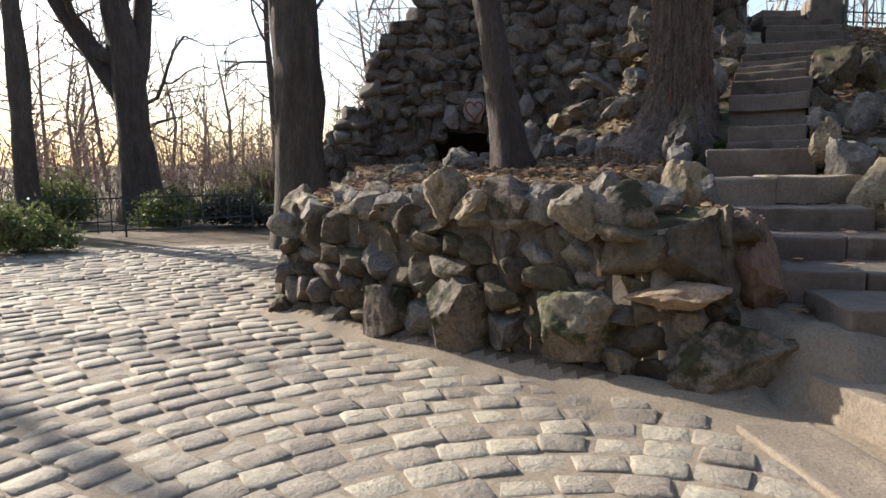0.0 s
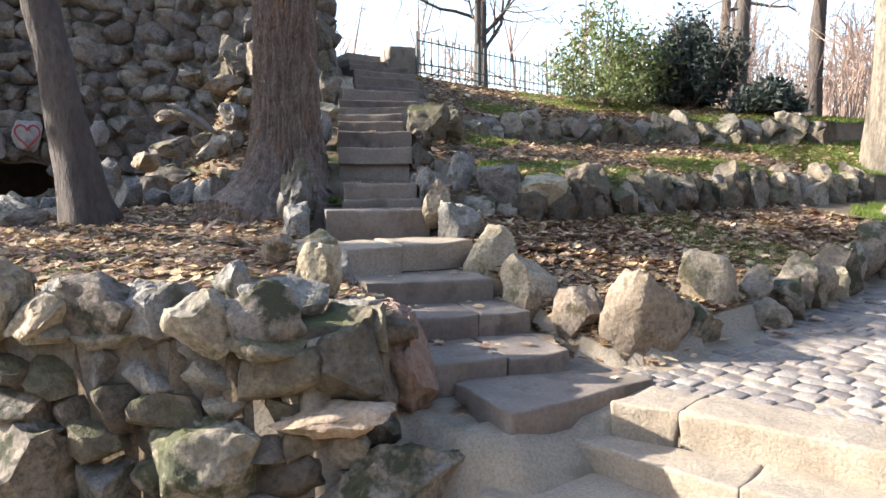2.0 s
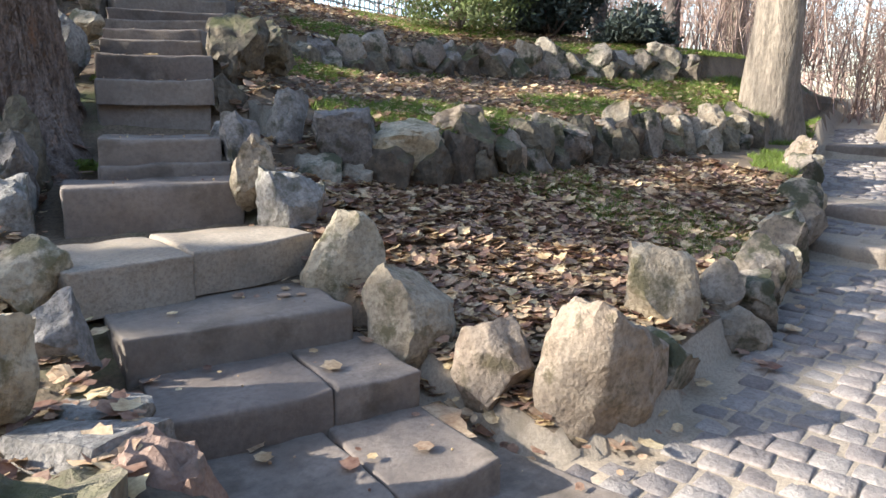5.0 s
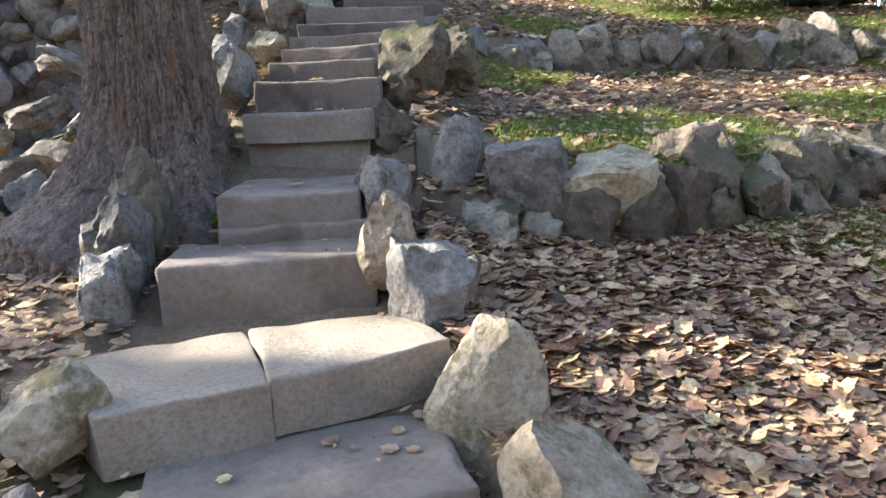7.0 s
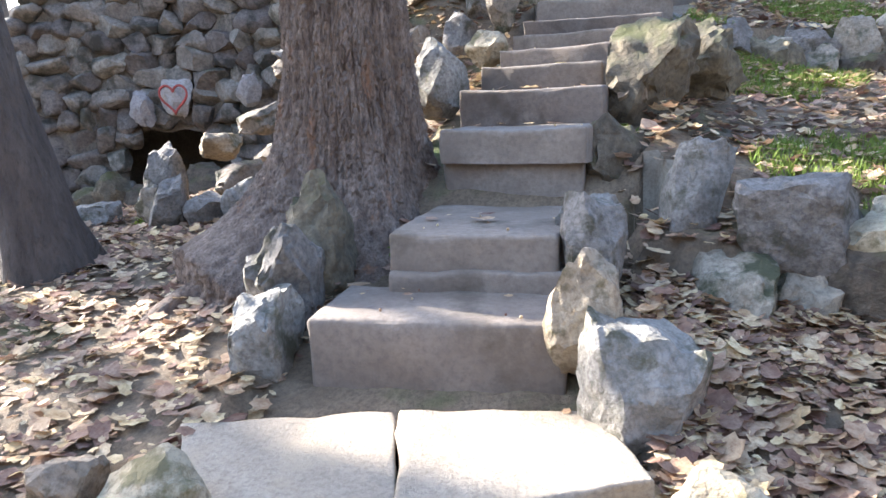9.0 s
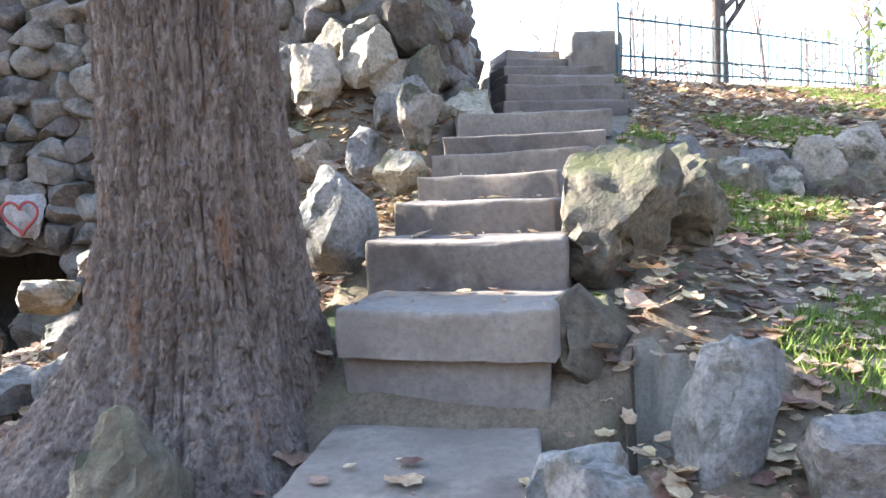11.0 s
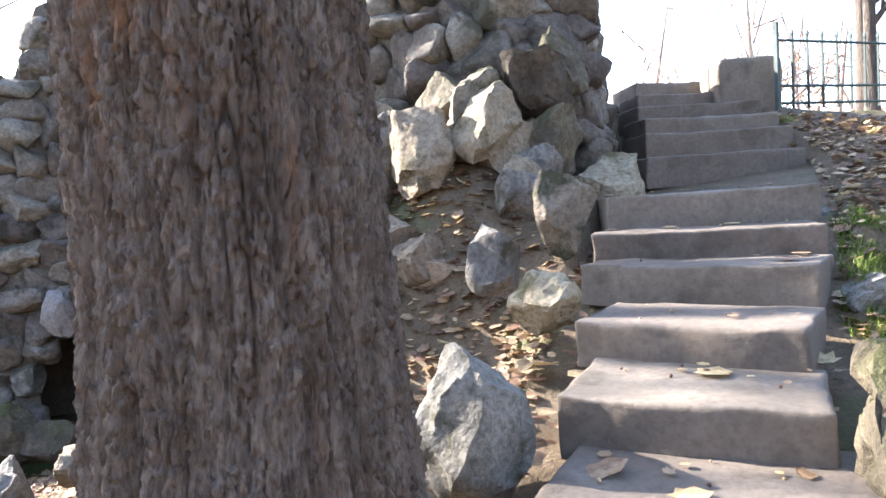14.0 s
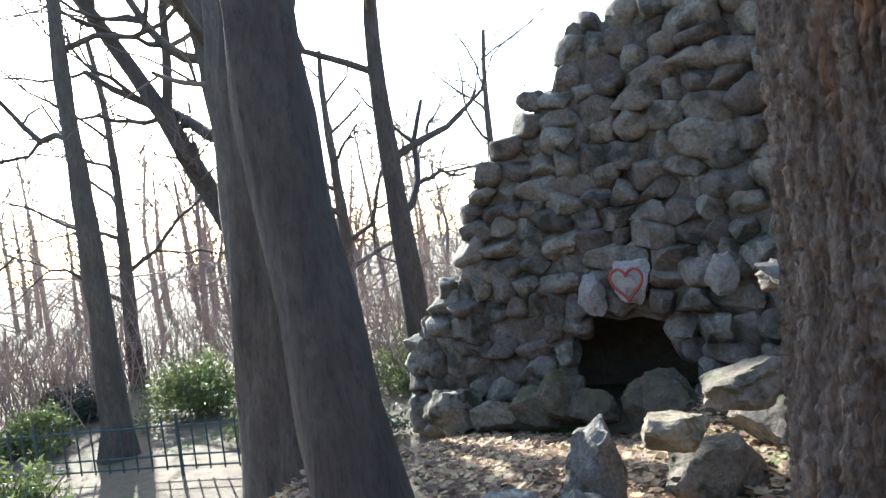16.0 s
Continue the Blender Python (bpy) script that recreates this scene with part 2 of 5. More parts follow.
def rock_shape(seed, level=3, cuts=9, rough=0.10, pits=0.0):
    """A broken stone in the unit ball: an uneven ball split by planes, then chipped and pitted."""
    rs = np.random.RandomState(seed)
    V, F = ICO[level]
    V = V * (1 + 0.16 * vnoise(V * 1.2 + seed * 3.7, seed))[:, None]
    spin = np.linalg.qr(rs.normal(size=(3, 3)))[0] * 0.35 + np.eye(3) * 0.65
    for k in range(cuts + 6):
        n = spin[k % 3] * (1 if k < 3 else -1) + rs.normal(size=3) * 0.25 if k < 6 else rs.normal(size=3)
        n /= np.linalg.norm(n)
        d = rs.uniform(0.50, 0.72) if k < 6 else rs.uniform(0.55, 0.85)
        warp = 0.05 * vnoise(V * 3.1 + seed + k, seed + k) if level > 3 else 0.0
        over = np.maximum(V @ n - d - warp, 0)
        V = V - over[:, None] * n
    ridge = 0.5 - np.abs(vnoise(V * 2.6 + seed, seed + 9))
    r = fbm(V * 2.6 + seed * 1.3, seed, 4) * rough * 1.1 + ridge * rough * 0.6
    if level > 3:
        chip = np.maximum(vnoise(V * 5.5 + seed * 2, seed + 6) - 0.25, 0)
        r += fbm(V * 9 + seed, seed + 5, 3) * rough * 0.75 - chip * rough * 1.2
    if pits:
        r -= pits * np.maximum(vnoise(V * 4.5 + seed, seed + 3), 0) ** 1.5
        r -= 0.6 * pits * np.maximum(vnoise(V * 9 + seed, seed + 2) - 0.1, 0)
        r += 0.35 * pits * fbm(V * 8 + seed, seed + 4, 3)
    V = V * (1 + r)[:, None]
    return V / np.abs(V).max(0), F


def rock_mesh(name, V, F, mat):
    """A stone's mesh, with its broken edges left sharp."""
    me = mesh_of(name, V, F, mat)
    me.set_sharp_from_angle(angle=radians(32))
    return me


STONES = [rock_mesh("stone", *rock_shape(100 + i, 3, 8, 0.13), None) for i in range(20)]


def stone_mesh(i, mat):
    key = "stone_%d_%s" % (i % 20, mat.name)
    me = bpy.data.meshes.get(key)
    if not me:
        me = STONES[i % 20].copy()
        me.name = key
        me.materials.clear()
        me.materials.append(mat)
    return me


def rotz(V, deg):
    a = radians(deg)
    c, s = math.cos(a), math.sin(a)
    return np.stack([V[:, 0] * c - V[:, 1] * s, V[:, 0] * s + V[:, 1] * c, V[:, 2]], 1)


def boulder(x, y, z, sx, sy, sz, rz, seed, mat, label, name="boulder", level=4, tilt=(0, 0), rough=0.12, pits=0.0, cuts=9):
    """A free boulder whose bottom lies at z; half sizes sx, sy, sz."""
    V, F = rock_shape(seed, level, cuts, rough, pits)
    me = rock_mesh(name, V * (sx, sy, sz), F, mat)
    ob = thing(name, me, label, "rock", "garden rocks")
    ob.matrix_world = pose(x, y, z + shift(x, y) + sz * 0.9, tilt[0], tilt[1], rz)
    return ob


def rock_at(x, y, z, sx, sy, sz, rz, seed, mat, label, **more):
    """A boulder given by its middle."""
    return boulder(x, y, z - shift(x, y) - sz * 0.9, sx, sy, sz, rz, seed, mat, label, **more)


def shift(x, y):
    """The bank's rise over the plaza's level plane."""
    return 0.033 * y + 0.028 * x - 0.11


def lerp_poly(pts, u):
    """A point at the share u of a polyline's length."""
    P = np.array(pts, float)
    seg = np.linalg.norm(np.diff(P[:, :2], axis=0), axis=1)
    cum = np.concatenate([[0], np.cumsum(seg)])
    s = u * cum[-1]
    return np.array([np.interp(s, cum, P[:, i]) for i in range(P.shape[1])])


def poly_len(pts):
    P = np.array(pts, float)[:, :2]
    return float(np.linalg.norm(np.diff(P, axis=0), axis=1).sum())


def tube(points, radii, sides=6):
    """A tapered tube along points."""
    P = np.asarray(points, float)
    T = np.gradient(P, axis=0)
    T /= np.linalg.norm(T, axis=1)[:, None] + 1e-9
    ref = np.array([0.31, 0.77, 0.2]) if abs(T[0, 2]) > 0.7 else np.array([0, 0, 1.0])
    A = np.cross(T, ref)
    A /= np.linalg.norm(A, axis=1)[:, None] + 1e-9
    B = np.cross(T, A)
    ang = np.arange(sides) * 2 * math.pi / sides
    R = np.asarray(radii, float)[:, None, None]
    V = P[:, None, :] + R * (A[:, None, :] * np.cos(ang)[None, :, None] + B[:, None, :] * np.sin(ang)[None, :, None])
    k = len(P)
    i, j = np.meshgrid(np.arange(k - 1), np.arange(sides), indexing="ij")
    j2 = (j + 1) % sides
    F = np.stack([i * sides + j, i * sides + j2, (i + 1) * sides + j2, (i + 1) * sides + j], -1).reshape(-1, 4)
    return V.reshape(-1, 3), F

# ---- the lie of the land ----
STAIR = [(2.4, 3.5, 0.36), (2.4, 4.2, 0.5), (2.45, 5.2, 0.8), (2.65, 5.8, 0.98), (2.85, 6.2, 1.10), (3.04, 6.74, 1.24), (3.16, 6.98, 1.45), (3.4, 7.3, 1.62), (3.65, 7.8, 1.76), (4.05, 8.6, 1.95), (4.5, 9.2, 2.18), (5.5, 10.7, 2.42), (6.0, 12.4, 3.05), (6.3, 14, 3.1)]
STAIR_A = np.array(STAIR)


def stair_near(X, Y):
    """Distance to the stairs' middle line, its height there, and the side (positive to its right)."""
    best = np.full(X.shape, 1e9)
    hz, side = np.zeros(X.shape), np.zeros(X.shape)
    for (x0, y0, z0), (x1, y1, z1) in zip(STAIR[:-1], STAIR[1:]):
        dx, dy = x1 - x0, y1 - y0
        t = np.clip(((X - x0) * dx + (Y - y0) * dy) / (dx * dx + dy * dy), 0, 1)
        px, py = x0 + t * dx, y0 + t * dy
        d = np.hypot(X - px, Y - py)
        near = d < best
        best = np.where(near, d, best)
        hz = np.where(near, z0 + t * (z1 - z0), hz)
        side = np.where(near, (X - px) * dy - (Y - py) * dx, side)
    return best, hz, side


def inside(X, Y, poly):
    res = np.zeros(X.shape, bool)
    for (x0, y0), (x1, y1) in zip(poly, poly[1:] + poly[:1]):
        cross = (y0 > Y) != (y1 > Y)
        xi = x0 + (Y - y0) * (x1 - x0) / (y1 - y0 if y1 != y0 else 1e-9)
        res ^= cross & (X < xi)
    return res


FRONT = [(-1.0, 7.4), (-1.38, 6.4), (-1.33, 5.72), (-0.6, 5.0), (0.3, 4.27), (1.14, 3.68), (1.62, 3.72), (1.86, 4.25)]
LEFT_BED = [(-1.25, 5.75), (-0.55, 5.0), (0.35, 4.24), (1.14, 3.66), (1.6, 3.75), (1.85, 4.3), (2.0, 5.0), (2.45, 5.3), (3.3, 7), (4.6, 9.6), (5.2, 12.5), (6.0, 14.5), (-1.6, 14.5), (-1.3, 10), (-0.9, 7.6)]
W0X, W0Y = [2.9, 3.3, 4.1, 5.7, 7.0, 8.7, 12, 30], [3.75, 3.5, 3.58, 3.75, 4.0, 4.5, 5.2, 9]
W1X, W1Y = [3.3, 3.75, 4.4, 5.2, 6.4, 7.4, 8.4, 9.3, 12, 30], [6.3, 6.05, 5.92, 5.68, 5.72, 5.6, 5.3, 5.1, 5.6, 9.5]
W2X, W2Y = [4.2, 5.2, 5.8, 7.0, 8.5, 9.6, 10.6, 13, 30], [8.9, 8.75, 8.65, 8.35, 7.7, 6.9, 6.3, 6.3, 10]
WFX, WFY = [5.5, 6.5, 8.3, 12, 30], [11.3, 11.5, 12.1, 13.6, 20]


def ramp_z(X):
    """The cobbled path's height, which climbs away from the plaza in steps."""
    return 0.028 * (X - 2.4) * 0.8 + 0.05 + np.interp(X, [2.2, 2.9, 5.0, 6.55, 6.6, 7.45, 7.5, 10.9, 11.0, 14, 30], [0.30, 0.38, 0.44, 0.46, 0.58, 0.60, 0.72, 0.80, 0.95, 1.0, 1.2])


def height(X, Y):
    X, Y = np.asarray(X, float), np.asarray(Y, float)
    P = np.stack([X.ravel() * 0.9, Y.ravel() * 0.9, X.ravel() * 0], 1)
    bumps = fbm(P, 5, 3).reshape(X.shape)
    fine = fbm(P * 6, 9, 3).reshape(X.shape)
    d, hz, side = stair_near(X, Y)
    sh = shift(X, Y)
    z = np.full(X.shape, -0.007)
    far = np.hypot(X, Y - 4)
    z = np.where(far > 16, z + np.clip((far - 16) * 0.01, 0, 1.5) * bumps - 0.0, z)
    # planter left of the stairs
    lb = inside(X, Y, LEFT_BED)
    base = 0.80 + 0.05 * np.clip(Y - 5, 0, 3) - 0.04 * np.clip(Y - 9, 0, 4) + 0.04 * bumps
    base = base - 0.20 * np.clip(Y - 9.5, 0, 2.4) * np.clip((1.3 - X) / 0.5, 0, 1)
    pile = 1.6 * np.exp(-((X - 3.3) ** 2 + (Y - 10.3) ** 2) / 0.9)
    zl = base + (hz - base) * np.clip(np.exp(-np.maximum(d - 0.35, 0) * 1.5), 0, 1) * (hz > base) + pile + 0.02 * fine
    z = np.where(lb, zl + sh, z)
    # earth heaped between the planter and the foot of the steps
    foot = np.clip((Y - np.interp(X, [1.62, 1.90], [3.36, 2.86])) / 0.42, 0, 1) * np.clip((X - 1.15) / 0.4, 0, 1) * (X < 2.96) * (Y < 4.1) * ~lb
    z = z + np.interp(X, [1.8, 2.2], [0.40, 0.33]) * foot * foot * (3 - 2 * foot) + 0.03 * fine * (foot > 0)
    berm = np.exp(-((Y - np.interp(X, [-1.4, -0.6, 0.3, 1.14, 1.6], [5.7, 4.9, 4.15, 3.5, 3.4])) / 0.16) ** 2) * (X > -1.4) * (X < 1.6) * ~lb
    z = z + 0.07 * berm + 0.015 * berm * fine
    # terraces right of the stairs
    w0, w1, w2, wf = (np.interp(X, a, b) for a, b in ((W0X, W0Y), (W1X, W1Y), (W2X, W2Y), (WFX, WFY)))
    right = (side > 0.25) & (X > 2.7) & (Y > w0)
    t0 = np.clip((Y - w0) / (w1 - w0), 0, 1)
    t1 = np.clip((Y - w1) / (w2 - w1), 0, 1)
    t2 = np.clip((Y - w2) / (wf - w2), 0, 1)
    ramp0 = ramp_z(X) - 0.05 - 0.0224 * (X - 2.4)
    zr = ramp0 + 0.14 + t0 * (0.93 - ramp0 - 0.14)
    zr = np.where(Y > w1, 1.22 + 0.42 * t1, zr)
    zr = np.where(Y > w2, 1.92 + 0.78 * t2, zr)
    zr = np.where(Y > wf, 2.72 + np.clip((Y - wf) * 0.02, 0, 1.0), zr)
    near = np.exp(-np.maximum(d - 0.55, 0) * 2.2)
    zr = zr + (hz - zr) * near + 0.035 * bumps + 0.02 * fine
    fall = np.clip((X - 12) / 14, 0, 1)
    z = np.where(right, zr * (1 - fall) + np.minimum(zr, 1.3) * fall + np.clip(sh, 0, 0.6), z)
    # bed under the steps
    under = (d < 0.62) & (Y > 3.5) & ~((Y < 5) & (np.abs(X - 2.4) > 0.62))
    z = np.where(under, hz - 0.10 + sh, z)
    # cobbled path
    path = (X > 2.35) & (Y <= w0) & (Y > 3.3 - (X - 2.35) * 1.3) & (Y > 1.3)
    z = np.where(path & ~under, ramp_z(X) - 0.002, z)
    return z


def axis(lo, hi, step, reach):
    core = np.arange(lo, hi + 1e-6, step)
    out = []
    d, s = step, step
    while d < reach:
        out.append(d)
        s *= 1.35
        d += s
    out = np.array(out)
    return np.concatenate([lo - out[::-1], core, hi + out])


GX, GY = axis(-3.2, 11.5, 0.07, 600), axis(0.6, 14.2, 0.07, 600)
XX, YY = np.meshgrid(GX, GY)
ZZ = height(XX, YY)
nx, ny = len(GX), len(GY)
ii, jj = np.meshgrid(np.arange(ny - 1), np.arange(nx - 1), indexing="ij")
GF = np.stack([ii * nx + jj, ii * nx + jj + 1, (ii + 1) * nx + jj + 1, (ii + 1) * nx + jj], -1).reshape(-1, 4)
gme = mesh_of("ground", np.stack([XX, YY, ZZ], -1).reshape(-1, 3), GF, M_SOIL)
gme.materials.append(M_BED)
cx, cy = XX[:-1, :-1].ravel(), YY[:-1, :-1].ravel()
zc = ZZ[:-1, :-1].ravel()
paved = (zc < 0.02) & (np.hypot(cx + 2, cy - 4) < 13) & (cy < 10.8 + 0.1 * cx) | ((cx > 0.9) & (cy < 3.75) & (cx < 2)) | ((cx > 1.6) & (cy < np.interp(cx, W0X, W0Y)) & (cy > 0)) | ((stair_near(cx, cy)[0] < 0.6) & (cy < 4.3))
gme.polygons.foreach_set("material_index", paved.astype(np.int32))
thing("ground", gme, "park ground of leafy soil and sandy earth", "ground", kind="structure")


def ground_z(x, y):
    return float(height(np.array([x]), np.array([y]))[0])


# ---- worn stone slabs ----
def slab(quad, z, thick, seed, worn=0.018, n=(22, 9, 4), dip=0.0):
    """A stone block over four plan corners (front left, front right, back right, back left), its edges worn round; z is the top."""
    q = np.array(quad, float)
    L, D = np.linalg.norm(q[1] - q[0]), np.linalg.norm(q[3] - q[0])

    def rows(length, k):
        e = np.array([0, worn * 0.45, worn * 1.2, worn * 2.4]) / length
        mid = np.linspace(worn * 4 / length, 1 - worn * 4 / length, k)
        return np.concatenate([e, mid, 1 - e[::-1]])

    us, vs = rows(L, n[0]), rows(D, n[1])
    ws = np.concatenate([np.linspace(0, 1 - worn * 4 / thick if worn * 4 < thick else 0.3, n[2]), 1 - np.array([2.4, 1.2, 0.45, 0]) * worn / thick])
    nu, nv, nw = len(us) - 1, len(vs) - 1, len(ws) - 1
    pts, faces, index = [], [], {}

    def vert(i, j, k):
        key = (i, j, k)
        if key not in index:
            index[key] = len(pts)
            pts.append(key)
        return index[key]

    for i in range(nu):
        for j in range(nv):
            faces.append([vert(i, j, nw), vert(i + 1, j, nw), vert(i + 1, j + 1, nw), vert(i, j + 1, nw)])
    for i in range(nu):
        for k in range(nw):
            faces.append([vert(i, 0, k), vert(i + 1, 0, k), vert(i + 1, 0, k + 1), vert(i, 0, k + 1)])
            faces.append([vert(i + 1, nv, k), vert(i, nv, k), vert(i, nv, k + 1), vert(i + 1, nv, k + 1)])
    for j in range(nv):
        for k in range(nw):
            faces.append([vert(0, j + 1, k), vert(0, j, k), vert(0, j, k + 1), vert(0, j + 1, k + 1)])
            faces.append([vert(nu, j, k), vert(nu, j + 1, k), vert(nu, j + 1, k + 1), vert(nu, j, k + 1)])
    K = np.array(pts)
    u, v, w = us[K[:, 0]], vs[K[:, 1]], ws[K[:, 2]]
    a = q[0] + (q[1] - q[0]) * u[:, None]
    b = q[3] + (q[2] - q[3]) * u[:, None]
    XY = a + (b - a) * v[:, None]
    P = np.stack([XY[:, 0], XY[:, 1], z - thick + thick * w], 1)
    # round the edges by a radius that varies along them
    r = worn * np.clip(1.0 + 1.5 * fbm(P * 4, seed, 3), 0.35, 2.0)
    chip = np.clip(fbm(P * 7, seed + 8, 3) - 0.14, 0, 1) * 0.18
    eu, ev, ew = np.minimum(u, 1 - u) * L, np.minimum(v, 1 - v) * D, (1 - w) * thick
    dirs = ((q[1] - q[0]) / L, (q[3] - q[0]) / D)
    cu, cv, cw = np.maximum(r - eu, 0), np.maximum(r - ev, 0), np.maximum(r - ew, 0)
    dist = np.sqrt(cu ** 2 + cv ** 2 + cw ** 2)
    pull = np.maximum(dist - r, 0) / np.maximum(dist, 1e-9)
    lip = (cu + cv > 0) & (cw > 0)
    pull = np.clip(pull + lip * chip * 6, 0, 0.95)
    P[:, :2] += (pull * cu * np.where(u < 0.5, 1, -1))[:, None] * dirs[0] + (pull * cv * np.where(v < 0.5, 1, -1))[:, None] * dirs[1]
    P[:, 2] -= pull * cw
    P[:, 2] += 0.008 * fbm(P * 2.5, seed + 4, 3) * w - dip * np.sin(math.pi * u) * np.exp(-v * 2) * (w > 0.7)
    P += np.stack([fbm(P * 6, seed + 1, 3), fbm(P * 6, seed + 2, 3), fbm(P * 6, seed + 3, 3) * 0.6], 1) * 0.020
    return P, faces


def lifted(V, droop=0.0):
    """Moves a slab with the bank's rise; droop tips its back down."""
    V = V.copy()
    V[:, 2] += 0.033 * V[:, 1].mean() + 0.028 * V[:, 0].mean() - 0.11
    return V


def slab_between(A, B, u0, u1, gap=0.012):
    """Plan corners of one piece between a front line A and a back line B."""
    return [lerp_poly(A, u0 + gap), lerp_poly(A, u1 - gap), lerp_poly(B, u1 - gap), lerp_poly(B, u0 + gap)]


stairs = thing("stone_stairs", None, "uneven flight of worn sandstone steps climbing the bank", "stairs", kind="structure")
# front edge left, front edge right, top, riser, tread
STEPS = [
    ((1.80, 3.86), (2.68, 3.64), 0.50, 0.13, 0.66, 0.58),
    ((1.92, 4.38), (2.80, 4.12), 0.615, 0.15, 0.55, 0.62),
    ((2.00, 4.80), (2.86, 4.58), 0.74, 0.16, 0.50, 0.0),
    ((2.24, 5.95), (3.03, 5.66), 1.11, 0.27, 0.42, 0.0),
    ((2.54, 6.25), (3.12, 6.00), 1.29, 0.125, 0.72, 0.0),
    ((2.86, 7.02), (3.46, 6.66), 1.59, 0.11, 0.52, 0.0),
    ((3.03, 7.42), (3.66, 7.02), 1.745, 0.17, 0.58, 0.0),
    ((3.23, 7.82), (3.82, 7.42), 1.86, 0.14, 0.50, 0.0),
    ((3.45, 8.30), (4.02, 7.80), 1.955, 0.12, 0.50, 0.0),
    ((3.69, 8.90), (4.40, 8.26), 2.06, 0.13, 0.50, 0.0),
    ((3.82, 9.08), (4.74, 8.66), 2.165, 0.12, 0.42, 0.0),
    ((4.00, 9.30), (5.02, 9.08), 2.30, 0.14, 1.45, 0.0),
    ((4.82, 10.62), (6.05, 10.60), 2.49, 0.18, 0.45, 0.0),
    ((4.98, 10.95), (6.18, 10.93), 2.66, 0.17, 0.45, 0.0),
    ((5.12, 11.28), (6.30, 11.26), 2.79, 0.15, 0.45, 0.0),
    ((5.22, 11.62), (6.36, 11.60), 2.92, 0.15, 0.45, 0.0),
    ((5.40, 12.00), (6.44, 11.98), 3.05, 0.15, 0.45, 0.0),
    ((5.56, 12.40), (6.54, 12.38), 3.18, 0.15, 1.60, 0.0),
]
for k, (L, R, top, rise, tread, split) in enumerate(STEPS):
    L, R = np.array(L), np.array(R)
    e = (R - L) / np.linalg.norm(R - L)
    back = np.array([-e[1], e[0]])
    spans = [(0.0, 1.0)] if not split else [(0.0, split), (split, 1.0)]
    for s, (a, b) in enumerate(spans):
        fl, fr = L + (R - L) * (a + (0.006 if s else 0)), L + (R - L) * (b - (0.006 if split and not s else 0))
        V, F = slab([fl, fr, fr + back * tread, fl + back * tread], top - 0.008 * s, rise + 0.05, 40 + k * 3 + s, worn=0.013, dip=0.008)
        V = lifted(V)
        V[:, 2] -= 0.022 * ((V[:, :2] - L) @ back)
        child("step", mesh_of("step", V, F, M_STEP), stairs)
# broad lit landing in two cracked pieces, sunlight put into the paler colour
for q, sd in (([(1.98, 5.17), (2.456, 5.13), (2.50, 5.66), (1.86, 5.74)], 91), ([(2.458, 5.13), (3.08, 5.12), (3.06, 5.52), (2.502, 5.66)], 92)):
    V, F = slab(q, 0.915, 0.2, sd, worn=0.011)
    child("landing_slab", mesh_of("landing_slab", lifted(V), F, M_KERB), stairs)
# rough masonry under the overhanging tread
V, F = slab([(2.87, 7.07), (3.46, 6.72), (3.60, 6.98), (3.00, 7.30)], 1.49, 0.36, 17, worn=0.02)
V[:, 2] += 0.01 * np.round(3 * fbm(V * 7, 3, 2))
child("riser_masonry", mesh_of("riser_masonry", lifted(V), F, M_STEP), stairs)
V, F = slab([(2.52, 6.22), (3.16, 5.96), (3.2, 6.2), (2.6, 6.4)], 1.165, 0.12, 18, worn=0.02)
child("riser_masonry", mesh_of("riser_masonry", lifted(V), F, M_STEP), stairs)

# broad slab at the foot, and the low steps that curve round from the plaza up to the path
V, F = slab([(1.96, 3.27), (2.94, 3.27), (2.92, 3.82), (1.99, 3.80)], 0.40, 0.30, 23, worn=0.010, n=(26, 14, 4))
child("foot_slab", mesh_of("foot_slab", lifted(V), F, M_STEP), stairs)
KA = [(1.73, 3.24), (1.85, 2.31), (2.3, 1.3), (3.2, 0.4), (4.6, -0.4)]
KB = [(2.28, 3.22), (2.46, 2.43), (2.67, 2.0), (3.3, 1.2), (4.8, 0.4)]
KC = [(2.48, 3.16), (2.62, 2.94), (2.79, 2.47), (2.95, 2.09), (3.5, 1.4), (4.9, 0.8)]
KD = [(2.84, 3.20), (2.98, 2.95), (3.12, 2.55), (3.30, 2.2), (3.8, 1.6), (5.0, 1.1)]
low_steps = thing("low_steps", None, "low curved sandstone steps, cracked, between plaza and path", "steps", kind="structure")
for A, B, top, cuts_u in ((KA, KB, 0.13, (0, 0.30, 0.5, 0.75, 1)), (KB, KC, 0.26, (0, 0.2, 0.38, 0.62, 1)), (KC, KD, 0.42, (0, 0.09, 0.33, 0.58, 0.8, 1))):
    for s, (u0, u1) in enumerate(zip(cuts_u[:-1], cuts_u[1:])):
        q = slab_between(A, B, u0, u1, 0.0006)
        V, F = slab(q, top + 0.006 * (s % 2) + 0.05, 0.24, 60 + s + int(top * 100), worn=0.015, dip=0.006)
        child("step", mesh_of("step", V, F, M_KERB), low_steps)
V, F = slab([(1.30, 3.0), (1.66, 3.05), (1.80, 1.9), (1.42, 1.9)], 0.018, 0.1, 71, worn=0.01)
child("gutter_slab", mesh_of("gutter_slab", V, F, M_KERB), low_steps)
